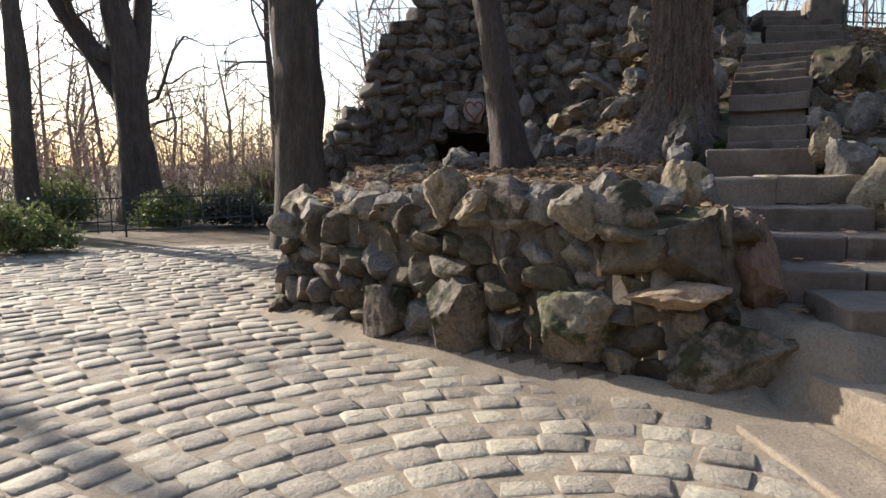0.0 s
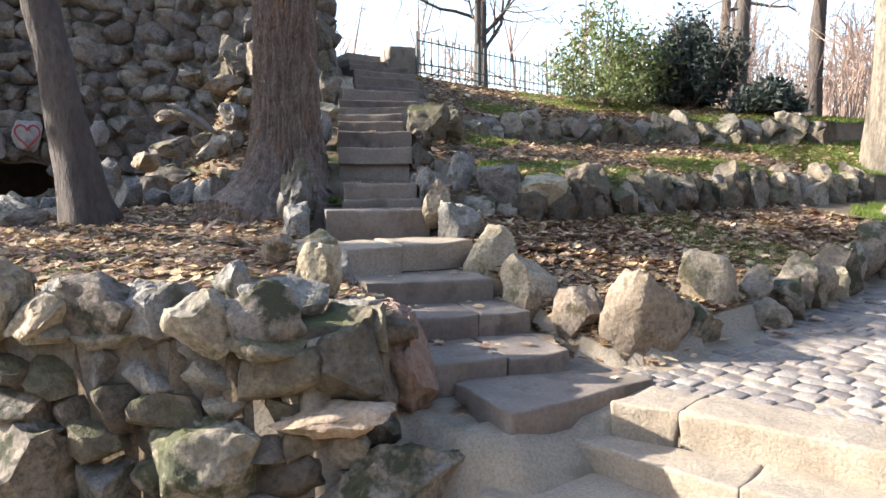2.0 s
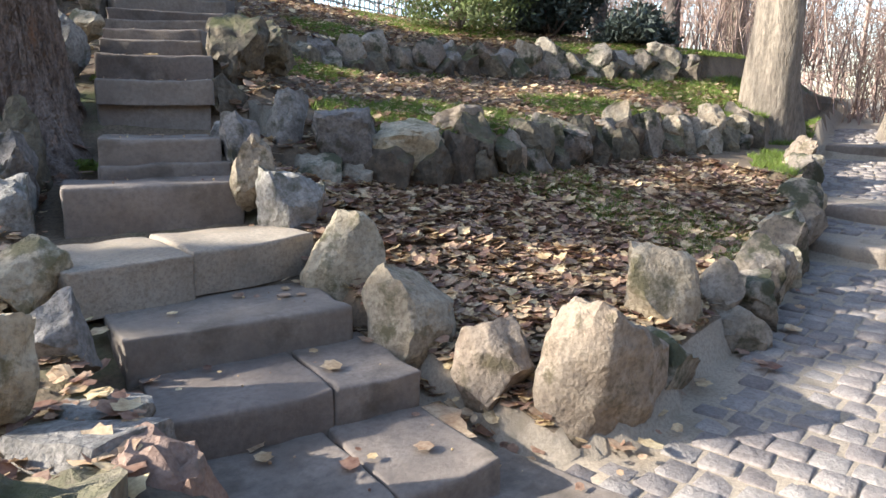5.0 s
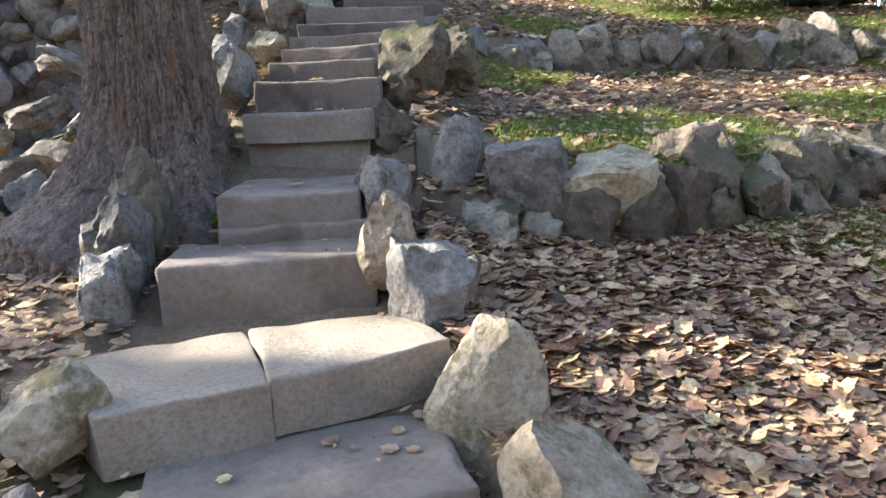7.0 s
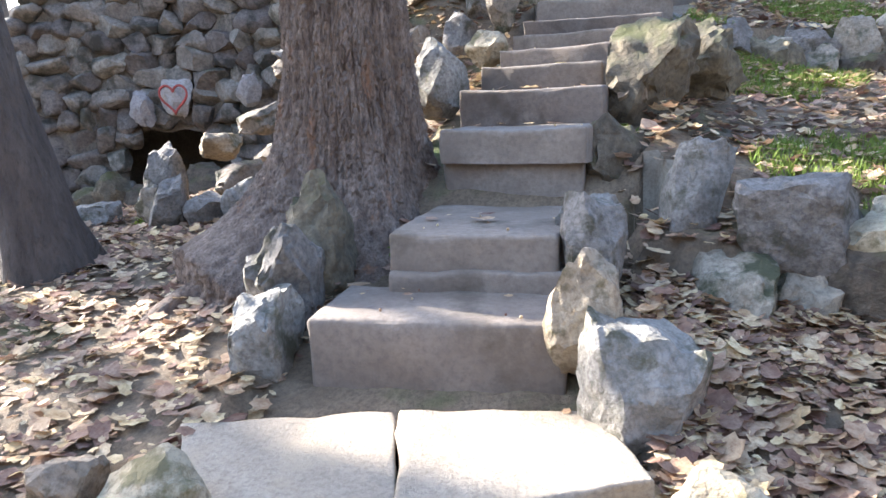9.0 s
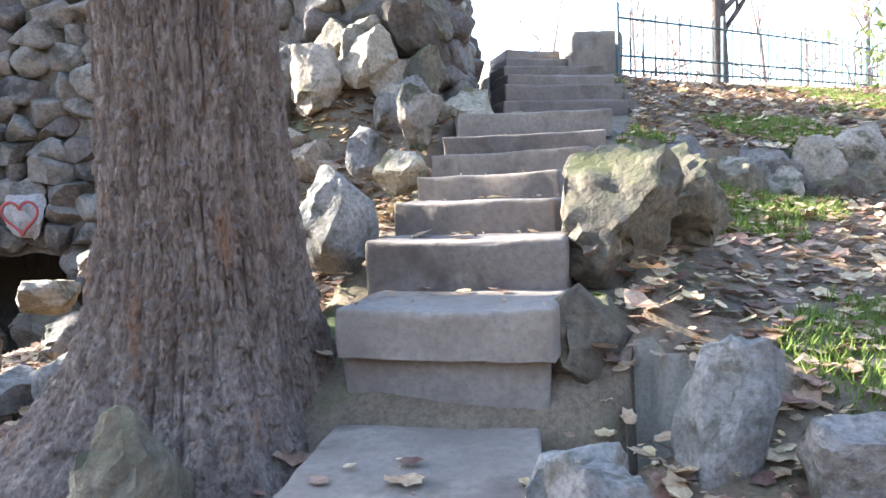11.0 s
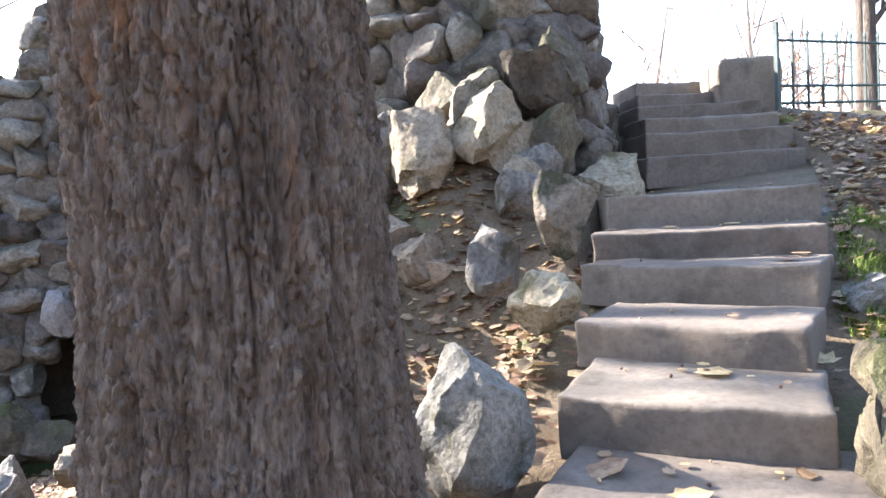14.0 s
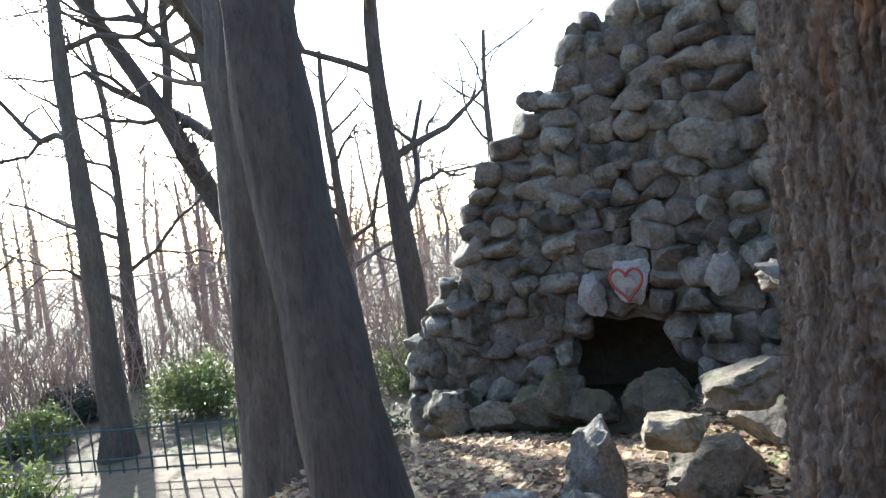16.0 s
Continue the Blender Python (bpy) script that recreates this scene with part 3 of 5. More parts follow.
# steps across the path
path_steps = thing("path_steps", None, "shallow stone steps across the cobbled path", "steps", kind="structure")
for x0, zt in ((6.56, 0.73), (7.46, 0.89), (10.95, 1.20)):
    yl = float(np.interp(x0, W0X, W0Y)) - 0.1
    for s in range(3):
        ya, yb = yl - s * 1.1, yl - s * 1.1 - 1.08
        V, F = slab([(x0, ya), (x0 - 0.05, yb), (x0 + 0.33, yb), (x0 + 0.36, ya)], zt, 0.22, 80 + s + int(x0), worn=0.02)
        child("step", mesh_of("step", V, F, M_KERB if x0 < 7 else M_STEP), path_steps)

# ---- dry stone walls ----
def wall_core(line, base, tops, thick, name, label, mat=M_MORTAR, inward=1.0, shape=None):
    """A solid core behind a face of stones. tops: height above zero along the line."""
    n = 60
    P = np.array([lerp_poly(line, i / (n - 1)) for i in range(n)])[:, :2]
    T = np.gradient(P, axis=0)
    T /= np.linalg.norm(T, axis=1)[:, None]
    N = np.stack([-T[:, 1], T[:, 0]], 1) * inward
    rows = []
    for i in range(n):
        top = tops(i / (n - 1)) - 0.04
        f, b = P[i] + N[i] * 0.03, P[i] + N[i] * (0.05 + thick)
        rows += [(*f, base), (*f, top), (*b, top), (*b, base)]
    F = []
    for i in range(n - 1):
        a, c = i * 4, (i + 1) * 4
        for k in range(4):
            F.append([a + k, a + (k + 1) % 4, c + (k + 1) % 4, c + k])
    F += [[0, 3, 2, 1], [n * 4 - 4, n * 4 - 3, n * 4 - 2, n * 4 - 1]]
    return thing(name, mesh_of(name, rows, F, mat, False), label, "stone wall", kind="structure")


def stone_face(parent, line, base, tops, size, seed, mat_near, mat_joined, part_range, inward=1.0, lean=0.0, hole=None, cap=300):
    """Stones laid in rough courses along a line; those inside part_range are parts, the rest one joined mesh."""
    rs = np.random.RandomState(seed)
    length = poly_len(line)
    rest, count = [], 0
    z = base
    course = 0
    while z < 7:
        hgt = size[1] * rs.uniform(0.8, 1.2)
        s = rs.uniform(-0.2, 0) * size[0]
        any_stone = False
        while s < length:
            w = size[0] * rs.uniform(0.6, 1.45)
            u = (s + w / 2) / length
            s += w * 0.93
            if not 0 <= u <= 1:
                continue
            top = tops(u)
            zc = z + hgt / 2 + rs.uniform(-0.03, 0.03)
            if zc > top + 0.05:
                continue
            any_stone = True
            p, p2 = lerp_poly(line, u)[:2], lerp_poly(line, min(u + 0.01, 1.0))[:2]
            p0 = lerp_poly(line, max(u - 0.01, 0.0))[:2]
            t = (p2 - p0) / np.linalg.norm(p2 - p0)
            nrm = np.array([-t[1], t[0]]) * inward
            c = p + nrm * (lean * (zc - base) + rs.uniform(-0.05, 0.05) + 0.04)
            if hole and hole(c[0], zc):
                continue
            yaw = math.degrees(math.atan2(t[1], t[0])) + rs.uniform(-14, 14)
            m = pose(c[0], c[1], zc, rs.uniform(-14, 14), rs.uniform(-16, 16), yaw + rs.choice([0, 180])) @ Matrix.Diagonal((w * 0.66, size[2] * rs.uniform(0.8, 1.4), hgt * rs.uniform(0.62, 0.82), 1))
            i = int(rs.randint(20))
            if part_range(u, zc) and count < cap:
                ob = child("stone", stone_mesh(i, mat_near[i % len(mat_near)]), parent)
                ob.matrix_world = m
                count += 1
            else:
                me = STONES[i]
                V = np.empty(len(me.vertices) * 3)
                me.vertices.foreach_get("co", V)
                V = V.reshape(-1, 3) @ np.array(m.to_3x3()).T + np.array(m.translation)
                rest.append((V, ICO[3][1]))
        z += hgt * 0.9
        course += 1
        if not any_stone and course > 3:
            break
    if rest:
        V, F = join(rest)
        child("stones", mesh_of("stones", V, F, mat_joined), parent, kind="stuff")


def front_top(u):
    return float(np.interp(u, [0, 0.15, 0.3, 0.5, 0.75, 0.9, 1], [0.55, 0.78, 0.86, 0.88, 0.86, 0.84, 0.85]))


front = wall_core(FRONT, -0.1, front_top, 0.3, "wall_planter", "low planter wall of piled mossy rocks beside the stairs", inward=1.0)
stone_face(front, FRONT, -0.03, lambda u: front_top(u) + 0.02, (0.27, 0.17, 0.17), 31, [M_ROCK, M_ROCK_M, M_ROCK_M, M_ROCK_G], M_WALLJOINED, lambda u, z: True, lean=0.10, hole=lambda x, z: x > 1.15 and 0.45 < z < 0.8)


def row_of_rocks(pts, n, size, seed, mats, label, sink=0.05, name="edging_rock", spread=0.06):
    """Upright rocks set side by side along a line, each a thing."""
    rs = np.random.RandomState(seed)
    for k in range(n):
        p = lerp_poly(pts, (k + 0.5) / n)
        x, y = p[0] + rs.uniform(-spread, spread), p[1] + rs.uniform(-spread, spread)
        z = p[2] + shift(x, y) if len(p) > 2 else ground_z(x, y)
        a, b = lerp_poly(pts, k / n), lerp_poly(pts, (k + 1) / n)
        yaw = math.degrees(math.atan2(b[1] - a[1], b[0] - a[0]))
        w = np.linalg.norm(b[:2] - a[:2]) * rs.uniform(0.6, 0.85)
        V, F = rock_shape(seed * 50 + k, 4, 9, 0.12)
        hz = size * rs.uniform(0.75, 1.25)
        me = rock_mesh(name, V * (w, size * rs.uniform(0.7, 1.05), hz), F, mats[rs.randint(len(mats))])
        ob = thing(name, me, label, "rock", label)
        ob.matrix_world = pose(x, y, z - sink + hz * 0.75, rs.uniform(-10, 10), rs.uniform(-12, 12), yaw + rs.uniform(-20, 20))


# capping rocks on the planter wall
row_of_rocks([(-1.25, 5.95, 0.74), (-0.5, 5.08, 0.80), (0.35, 4.32, 0.82), (1.1, 3.74, 0.80)], 13, 0.15, 7, [M_ROCK, M_ROCK_G, M_ROCK_T], "jagged grey limestone capping rock on the planter wall", name="capping_rock", spread=0.09)
row_of_rocks([(-1.1, 6.3, 0.78), (-0.2, 5.3, 0.84), (0.8, 4.5, 0.84)], 6, 0.12, 8, [M_ROCK, M_ROCK_G], "small grey limestone rock behind the planter edge", name="capping_rock", spread=0.15)
MOSSY = "lichen-covered tan limestone rock edging the leaf bed"
GREY = "weathered grey limestone rock beside the steps"
# big rocks of the planter wall near the steps
rock_at(1.37, 3.78, 0.70, 0.33, 0.27, 0.35, 20, 301, M_ROCK_M, "large dark mottled boulder in the planter wall", level=5)
rock_at(1.73, 3.84, 0.58, 0.16, 0.22, 0.36, -20, 302, M_RED, "rusty brown leaning boulder beside the steps", tilt=(0, -12))
rock_at(1.22, 3.60, 0.50, 0.29, 0.20, 0.075, -25, 303, M_RED, "flat reddish ledge stone jutting from the wall", tilt=(0, -7))
rock_at(0.76, 3.93, 0.22, 0.35, 0.24, 0.34, -40, 304, M_ROCK, "large rounded boulder at the wall's foot", level=5)
rock_at(1.50, 3.52, 0.15, 0.38, 0.20, 0.25, -10, 305, M_ROCK, "large rounded boulder at the wall's foot", level=5)
rock_at(0.08, 4.38, 0.20, 0.34, 0.24, 0.31, -40, 306, M_ROCK, "large rounded boulder at the wall's foot", level=5)
rock_at(-0.42, 4.82, 0.14, 0.26, 0.20, 0.25, -40, 313, M_ROCK, "large rounded boulder at the wall's foot")
rock_at(1.16, 3.98, 0.95, 0.22, 0.17, 0.14, -20, 307, M_ROCK_G, "pale jagged boulder on the planter wall")
rock_at(0.98, 4.22, 1.02, 0.12, 0.12, 0.13, -20, 308, M_ROCK_G, "pale angular boulder on the planter wall")
rock_at(0.62, 4.22, 0.98, 0.11, 0.12, 0.11, 30, 314, M_ROCK_G, "pale angular boulder on the planter wall")
rock_at(0.20, 4.36, 0.93, 0.20, 0.15, 0.12, -30, 315, M_ROCK_T, "tilted pale slab on the planter wall", tilt=(0, -18))
rock_at(0.00, 4.54, 1.00, 0.14, 0.12, 0.20, -30, 316, M_ROCK_T, "upright mossy rock on the planter wall", tilt=(0, 12))
rock_at(1.49, 4.32, 1.04, 0.14, 0.13, 0.17, 0, 309, M_ROCK_T, GREY)
boulder(1.78, 4.72, 0.70, 0.15, 0.13, 0.16, 10, 310, M_ROCK_G, GREY)
boulder(1.86, 5.28, 0.78, 0.17, 0.14, 0.15, 10, 311, M_ROCK_T, "pale tan rock beside the lit landing")
boulder(1.64, 5.42, 0.80, 0.12, 0.12, 0.13, 50, 312, M_ROCK_T, "pale tan rock beside the lit landing")
# rocks right of the lower steps
rock_at(3.10, 4.90, 0.88, 0.20, 0.19, 0.30, 20, 320, M_ROCK_T, MOSSY, tilt=(0, -14), rough=0.08)
rock_at(3.07, 4.45, 0.77, 0.20, 0.20, 0.25, 10, 321, M_ROCK_T, MOSSY, rough=0.08)
rock_at(3.10, 4.05, 0.63, 0.22, 0.20, 0.24, 60, 322, M_ROCK_T, MOSSY, rough=0.08)
rock_at(3.40, 3.70, 0.58, 0.31, 0.27, 0.44, 30, 393, M_ROCK_T, "large lichened rock at the corner of the bed", level=5, rough=0.08)
rock_at(3.74, 3.66, 0.52, 0.22, 0.18, 0.28, 10, 324, M_ROCK, MOSSY)
rock_at(4.14, 3.80, 0.80, 0.24, 0.20, 0.26, 15, 325, M_ROCK_T, MOSSY, rough=0.08)
rock_at(4.52, 3.72, 0.70, 0.20, 0.16, 0.24, 15, 326, M_ROCK, MOSSY)
row_of_rocks([(4.4, 3.60), (5.7, 3.77), (7.0, 4.02), (8.7, 4.52)], 17, 0.22, 11, [M_ROCK, M_ROCK_T, M_ROCK], MOSSY, sink=0.2, spread=0.03)
# rocks beside the middle steps
rock_at(3.21, 5.47, 1.13, 0.20, 0.18, 0.23, 20, 330, M_ROCK_G, GREY)
rock_at(3.09, 5.67, 1.28, 0.13, 0.14, 0.24, 0, 331, M_ROCK_T, "narrow tan rock standing beside the steps")
rock_at(3.25, 6.03, 1.43, 0.14, 0.14, 0.22, 10, 332, M_ROCK_G, "squared grey rock standing beside the steps", cuts=14)
boulder(3.30, 6.24, 1.15, 0.13, 0.12, 0.14, 30, 333, M_ROCK_G, GREY)
rock_at(3.68, 6.86, 1.60, 0.22, 0.22, 0.26, 30, 334, M_ROCK_M, "dark mossy tufa rock beside the steps", pits=0.12)
rock_at(3.78, 6.33, 1.52, 0.12, 0.13, 0.30, 20, 335, M_ROCK_G, "upright grey stone leaning in the leaves", tilt=(0, 10))
rock_at(4.05, 6.06, 1.38, 0.32, 0.24, 0.27, -10, 336, M_ROCK_G, "blue-grey angular boulder in the leaf bed", cuts=14)
rock_at(4.44, 5.91, 1.40, 0.33, 0.27, 0.21, -12, 337, M_ROCK_T, MOSSY)
boulder(5.05, 5.95, 1.12, 0.26, 0.16, 0.17, 0, 338, M_ROCK_T, MOSSY)
rock_at(3.89, 7.15, 1.94, 0.12, 0.09, 0.14, 40, 339, M_ROCK_T, "pointed pale rock beside the steps", tilt=(0, 20))
rock_at(4.00, 7.26, 2.04, 0.28, 0.26, 0.28, 10, 340, M_ROCK_M, "round pitted tufa boulder with moss", pits=0.2)
rock_at(4.42, 7.42, 2.06, 0.23, 0.23, 0.26, 60, 341, M_ROCK_M, "round pitted tufa boulder with moss", pits=0.2)
rock_at(4.2, 6.98, 1.62, 0.30, 0.22, 0.18, 10, 342, M_ROCK_M, "dark mossy tufa rock beside the steps", pits=0.12)
# terrace walls
for k, (wx, wy, x0, x1, n, sz, sd, zz) in enumerate(((W1X, W1Y, 4.9, 9.0, 20, 0.24, 13, None), (W2X, W2Y, 5.1, 10.4, 18, 0.24, 14, None))):
    pts = [(x, float(np.interp(x, wx, wy)) + 0.04, (0.95 if k == 0 else 1.62)) for x in np.linspace(x0, x1, 12)]
    row_of_rocks(pts, n, sz, sd, [M_ROCK, M_ROCK, M_ROCK_G] if k else [M_ROCK, M_ROCK_T, M_ROCK_M], "grey limestone rock of the terrace edge" if k else "mossy upright limestone rock of the lower terrace", sink=0.02)
    low = [(x, float(np.interp(x, wx, wy)) - 0.04, (0.86 if k == 0 else 1.5)) for x in np.linspace(x0 - 1.25 * (k == 0), x1, 12)]
    row_of_rocks(low, n + 1, sz * 1.1, sd + 20, [M_ROCK_M, M_ROCK_M, M_ROCK], "dark mossy rock at the terrace wall's foot", sink=0.08)
boulder(5.30, 8.75, 1.75, 0.2, 0.18, 0.19, 0, 350, M_ROCK_G, "round grey boulder on the bank")
boulder(5.05, 9.35, 2.0, 0.3, 0.14, 0.12, -30, 351, M_ROCK_G, "long grey boulder on the bank")
boulder(4.75, 8.35, 1.8, 0.22, 0.15, 0.11, 20, 352, M_ROCK_G, "low grey boulder on the bank")
# rocks left of the steps
rock_at(2.07, 6.12, 1.15, 0.15, 0.16, 0.21, 0, 360, M_ROCK_G, "knobbly grey tufa rock beside the steps", pits=0.12, rough=0.14)
rock_at(2.16, 6.36, 1.28, 0.16, 0.28, 0.32, -20, 361, M_ROCK_G, "knobbly grey tufa rock beside the steps", pits=0.12, rough=0.14)
rock_at(2.28, 6.66, 1.36, 0.16, 0.26, 0.34, -20, 362, M_ROCK_M, "knobbly grey tufa rock beside the steps", pits=0.12, rough=0.14)
rock_at(2.99, 7.83, 2.06, 0.20, 0.16, 0.25, 20, 363, M_ROCK_G, "big blue-grey boulder beside the steps", cuts=12)
rock_at(3.44, 8.56, 2.25, 0.15, 0.12, 0.14, 20, 364, M_ROCK_T, "broken pale rock beside the steps")
rock_at(3.12, 9.61, 2.28, 0.18, 0.14, 0.14, 0, 365, M_RED, "smooth rounded reddish boulder", cuts=3, rough=0.03)
rock_at(3.34, 9.05, 2.40, 0.15, 0.12, 0.18, 0, 366, M_ROCK_G, "smooth rounded grey boulder", cuts=4, rough=0.04)
rock_at(3.65, 8.94, 2.57, 0.14, 0.14, 0.23, 30, 367, M_ROCK, "upright rock on the slope beside the steps")
boulder(2.75, 8.7, 1.35, 0.22, 0.16, 0.13, 20, 368, M_ROCK_T, "small pale rock on the slope")
boulder(1.08, 9.1, 0.90, 0.24, 0.15, 0.31, -25, 370, M_ROCK_G, "upright grey slab of rock in the leaves", cuts=14)
boulder(0.62, 8.95, 0.88, 0.2, 0.16, 0.13, 10, 371, M_ROCK_G, "small grey rock in the leaves")
boulder(0.45, 8.45, 0.84, 0.22, 0.16, 0.11, 40, 372, M_ROCK_T, "small tan rock in the leaves")
boulder(1.62, 9.4, 0.95, 0.26, 0.2, 0.17, 10, 373, M_ROCK, "weathered rock on the leafy slope")
boulder(1.9, 9.9, 1.02, 0.34, 0.2, 0.2, -30, 374, M_ROCK, "weathered rock on the leafy slope")
row_of_rocks([(0.9, 8.9), (1.5, 8.5), (2.0, 8.2)], 6, 0.19, 15, [M_ROCK_G, M_ROCK_T], "pinkish grey rock on the bank behind the tree", name="bank_rock", spread=0.12)
row_of_rocks([(-0.4, 7.6), (0.4, 8.0), (0.2, 9.0)], 6, 0.15, 16, [M_ROCK_G, M_ROCK], "small grey rock in the planter", name="bank_rock", spread=0.2)

# ---- grotto wall ----
GROTTO = [(-2.35, 12.7), (-1.2, 12.45), (0.5, 12.35), (1.7, 11.9), (2.6, 11.2), (3.2, 10.55), (3.9, 10.25), (4.5, 10.4), (4.72, 10.95), (5.1, 12.0), (5.4, 13.4)]
GX_TOP, GZ_TOP = [-2.4, -2.1, -1.5, -1.1, -0.62, -0.2, 0.28, 0.9, 1.6, 2.6, 3.3, 3.9, 4.6, 4.9, 5.4], [0.7, 1.3, 2.1, 2.6, 3.5, 3.8, 4.35, 4.6, 4.9, 4.9, 4.7, 4.3, 4.0, 3.9, 3.6]


def grotto_top(u):
    x = float(lerp_poly(GROTTO, u)[0])
    return float(np.interp(x, GX_TOP, GZ_TOP)) + 0.31 + 0.18 * math.sin(u * 61) + 0.1 * math.sin(u * 143)


def grotto_hole(x, z):
    """The dark mouth of the grotto."""
    return abs(x - 0.45) < 0.62 and z < 1.56 + 0.12 * math.cos((x - 0.45) * 3) and x < 1.07


# the core leaves the mouth open
def grotto_core():
    n, m = 140, 40
    P = np.array([lerp_poly(GROTTO, i / (n - 1)) for i in range(n)])[:, :2]
    T = np.gradient(P, axis=0)
    T /= np.linalg.norm(T, axis=1)[:, None]
    N = np.stack([-T[:, 1], T[:, 0]], 1)
    V, F = [], []
    for i in range(n):
        top = grotto_top(i / (n - 1)) - 0.08
        for k in range(m):
            z = 0.2 + (top - 0.2) * k / (m - 1)
            off = 0.0 + 0.06 * z
            V.append((*(P[i] + N[i] * off), z))
    for i in range(n - 1):
        for k in range(m - 1):
            a = i * m + k
            x, z = (V[a][0] + V[a + m][0]) / 2, (V[a][2] + V[a + 1][2]) / 2
            if not grotto_hole(x, z):
                F.append([a, a + m, a + m + 1, a + 1])
    o = len(V)
    for i in range(n):
        x, y, z = V[i * m + m - 1]
        V.append((x + N[i][0] * 0.9, y + N[i][1] * 0.9, z - 0.1))
        V.append((x + N[i][0] * 1.3, y + N[i][1] * 1.3, 0.0))
    for i in range(n - 1):
        F.append([i * m + m - 1, (i + 1) * m + m - 1, o + 2 * i + 2, o + 2 * i])
        F.append([o + 2 * i, o + 2 * i + 2, o + 2 * i + 3, o + 2 * i + 1])
    return V, F


V, F = grotto_core()
grotto = thing("wall_grotto", mesh_of("wall_grotto", V, F, M_MORTAR, False), "tall ruined grotto wall of rough weathered stones", "stone wall", kind="structure")
stone_face(grotto, GROTTO, 0.35, grotto_top, (0.34, 0.24, 0.17), 51, [M_WALLSTONE], M_WALLJOINED, lambda u, z: 0.2 < u < 0.52 and 1.1 < z < 3.0, lean=0.06, hole=grotto_hole)
row_of_rocks([(2.5, 10.9), (3.1, 10.2), (3.8, 9.9), (4.35, 10.0)], 7, 0.3, 17, [M_ROCK, M_ROCK_M, M_ROCK_T], "mossy rock heaped against the grotto wall", name="heaped_rock", spread=0.15)
row_of_rocks([(2.7, 10.9, 2.2), (3.3, 10.15, 2.35), (4.1, 10.1, 2.5)], 6, 0.27, 18, [M_ROCK, M_ROCK_M, M_ROCK_T], "mossy rock heaped against the grotto wall", name="heaped_rock", spread=0.1)
row_of_rocks([(2.9, 10.7, 2.75), (3.5, 10.2, 2.8), (4.3, 10.25, 2.9)], 5, 0.26, 19, [M_ROCK, M_ROCK_M, M_ROCK_M], "mossy rock heaped against the grotto wall", name="heaped_rock", spread=0.1)
row_of_rocks([(2.3, 10.0), (2.8, 9.6), (3.3, 9.75), (4.0, 9.75)], 9, 0.17, 23, [M_ROCK, M_ROCK_G, M_ROCK_T], "loose pale rock on the slope below the grotto", name="heaped_rock", spread=0.2)
row_of_rocks([(2.2, 9.2), (2.6, 8.4), (3.0, 8.1)], 7, 0.12, 24, [M_ROCK_T, M_ROCK_G], "loose pale rock on the slope below the grotto", name="heaped_rock", spread=0.2)
row_of_rocks([(2.6, 10.6, 1.5), (3.2, 10.0, 1.75), (3.9, 9.9, 2.0)], 7, 0.22, 25, [M_ROCK, M_ROCK_T, M_ROCK_M], "rough rock heaped against the grotto wall", name="heaped_rock", spread=0.12)
row_of_rocks([(-1.6, 12.1, 0.35), (-0.6, 12.0, 0.5), (1.4, 11.6, 0.6), (2.2, 10.8, 0.8)], 10, 0.24, 26, [M_ROCK, M_ROCK_M], "dark rock at the grotto wall's foot", name="heaped_rock", spread=0.15)
# slabs that jut from the rubble behind the old tree
for k, (x, y, z, wide, tall, tip) in enumerate((
    (2.20, 9.70, 2.17, 0.36, 0.09, 28),
    (1.81, 9.30, 1.83, 0.26, 0.12, -10),
    (2.67, 10.10, 2.68, 0.26, 0.12, -25),
    (2.65, 9.60, 2.25, 0.20, 0.15, 10),
    (2.18, 9.00, 1.79, 0.28, 0.12, -35),
    (1.51, 9.00, 1.68, 0.20, 0.13, 5),
    (3.05, 10.20, 3.01, 0.22, 0.20, 15),
    (2.37, 10.30, 2.75, 0.24, 0.12, 12),
    (2.01, 10.20, 2.26, 0.22, 0.10, -8),
)):
    rock_at(x, y, z, wide, 0.2, tall, -20 + 9 * k, 410 + k, (M_ROCK_G, M_ROCK, M_ROCK_T)[k % 3], "jutting slab of rock in the rubble by the tree", tilt=(0, tip), name="rubble_rock")
# painted heart on a pale stone
boulder(0.55, 12.24, 1.52, 0.20, 0.10, 0.25, 0, 381, M_WHITE, "pale stone of the grotto wall with painted heart", name="painted_stone", cuts=10)
boulder(1.40, 11.90, 1.60, 0.15, 0.09, 0.19, -20, 382, M_WHITE, "white-painted stone of the grotto wall", name="painted_stone", cuts=10)
boulder(0.16, 12.26, 1.45, 0.16, 0.09, 0.25, 0, 383, M_WHITE, "pale stone of the grotto wall", name="painted_stone", cuts=10)
hp = []
for i in range(41):
    a = 2 * math.pi * i / 40
    hp.append((0.011 * 16 * math.sin(a) ** 3, 0.0, 0.0115 * (13 * math.cos(a) - 5 * math.cos(2 * a) - 2 * math.cos(3 * a) - math.cos(4 * a))))
V, F = tube(hp, [0.016] * 41, 6)
V = V * (1, 0.55, 1)
heart = thing("painted_heart", mesh_of("painted_heart", V, F, M_RED_PAINT), "red spray-painted heart on the grotto wall", "graffiti")
heart.matrix_world = pose(0.55, 12.11, 2.05, 6, 0, 0) @ Matrix.Diagonal((0.85, 1, 0.95, 1))

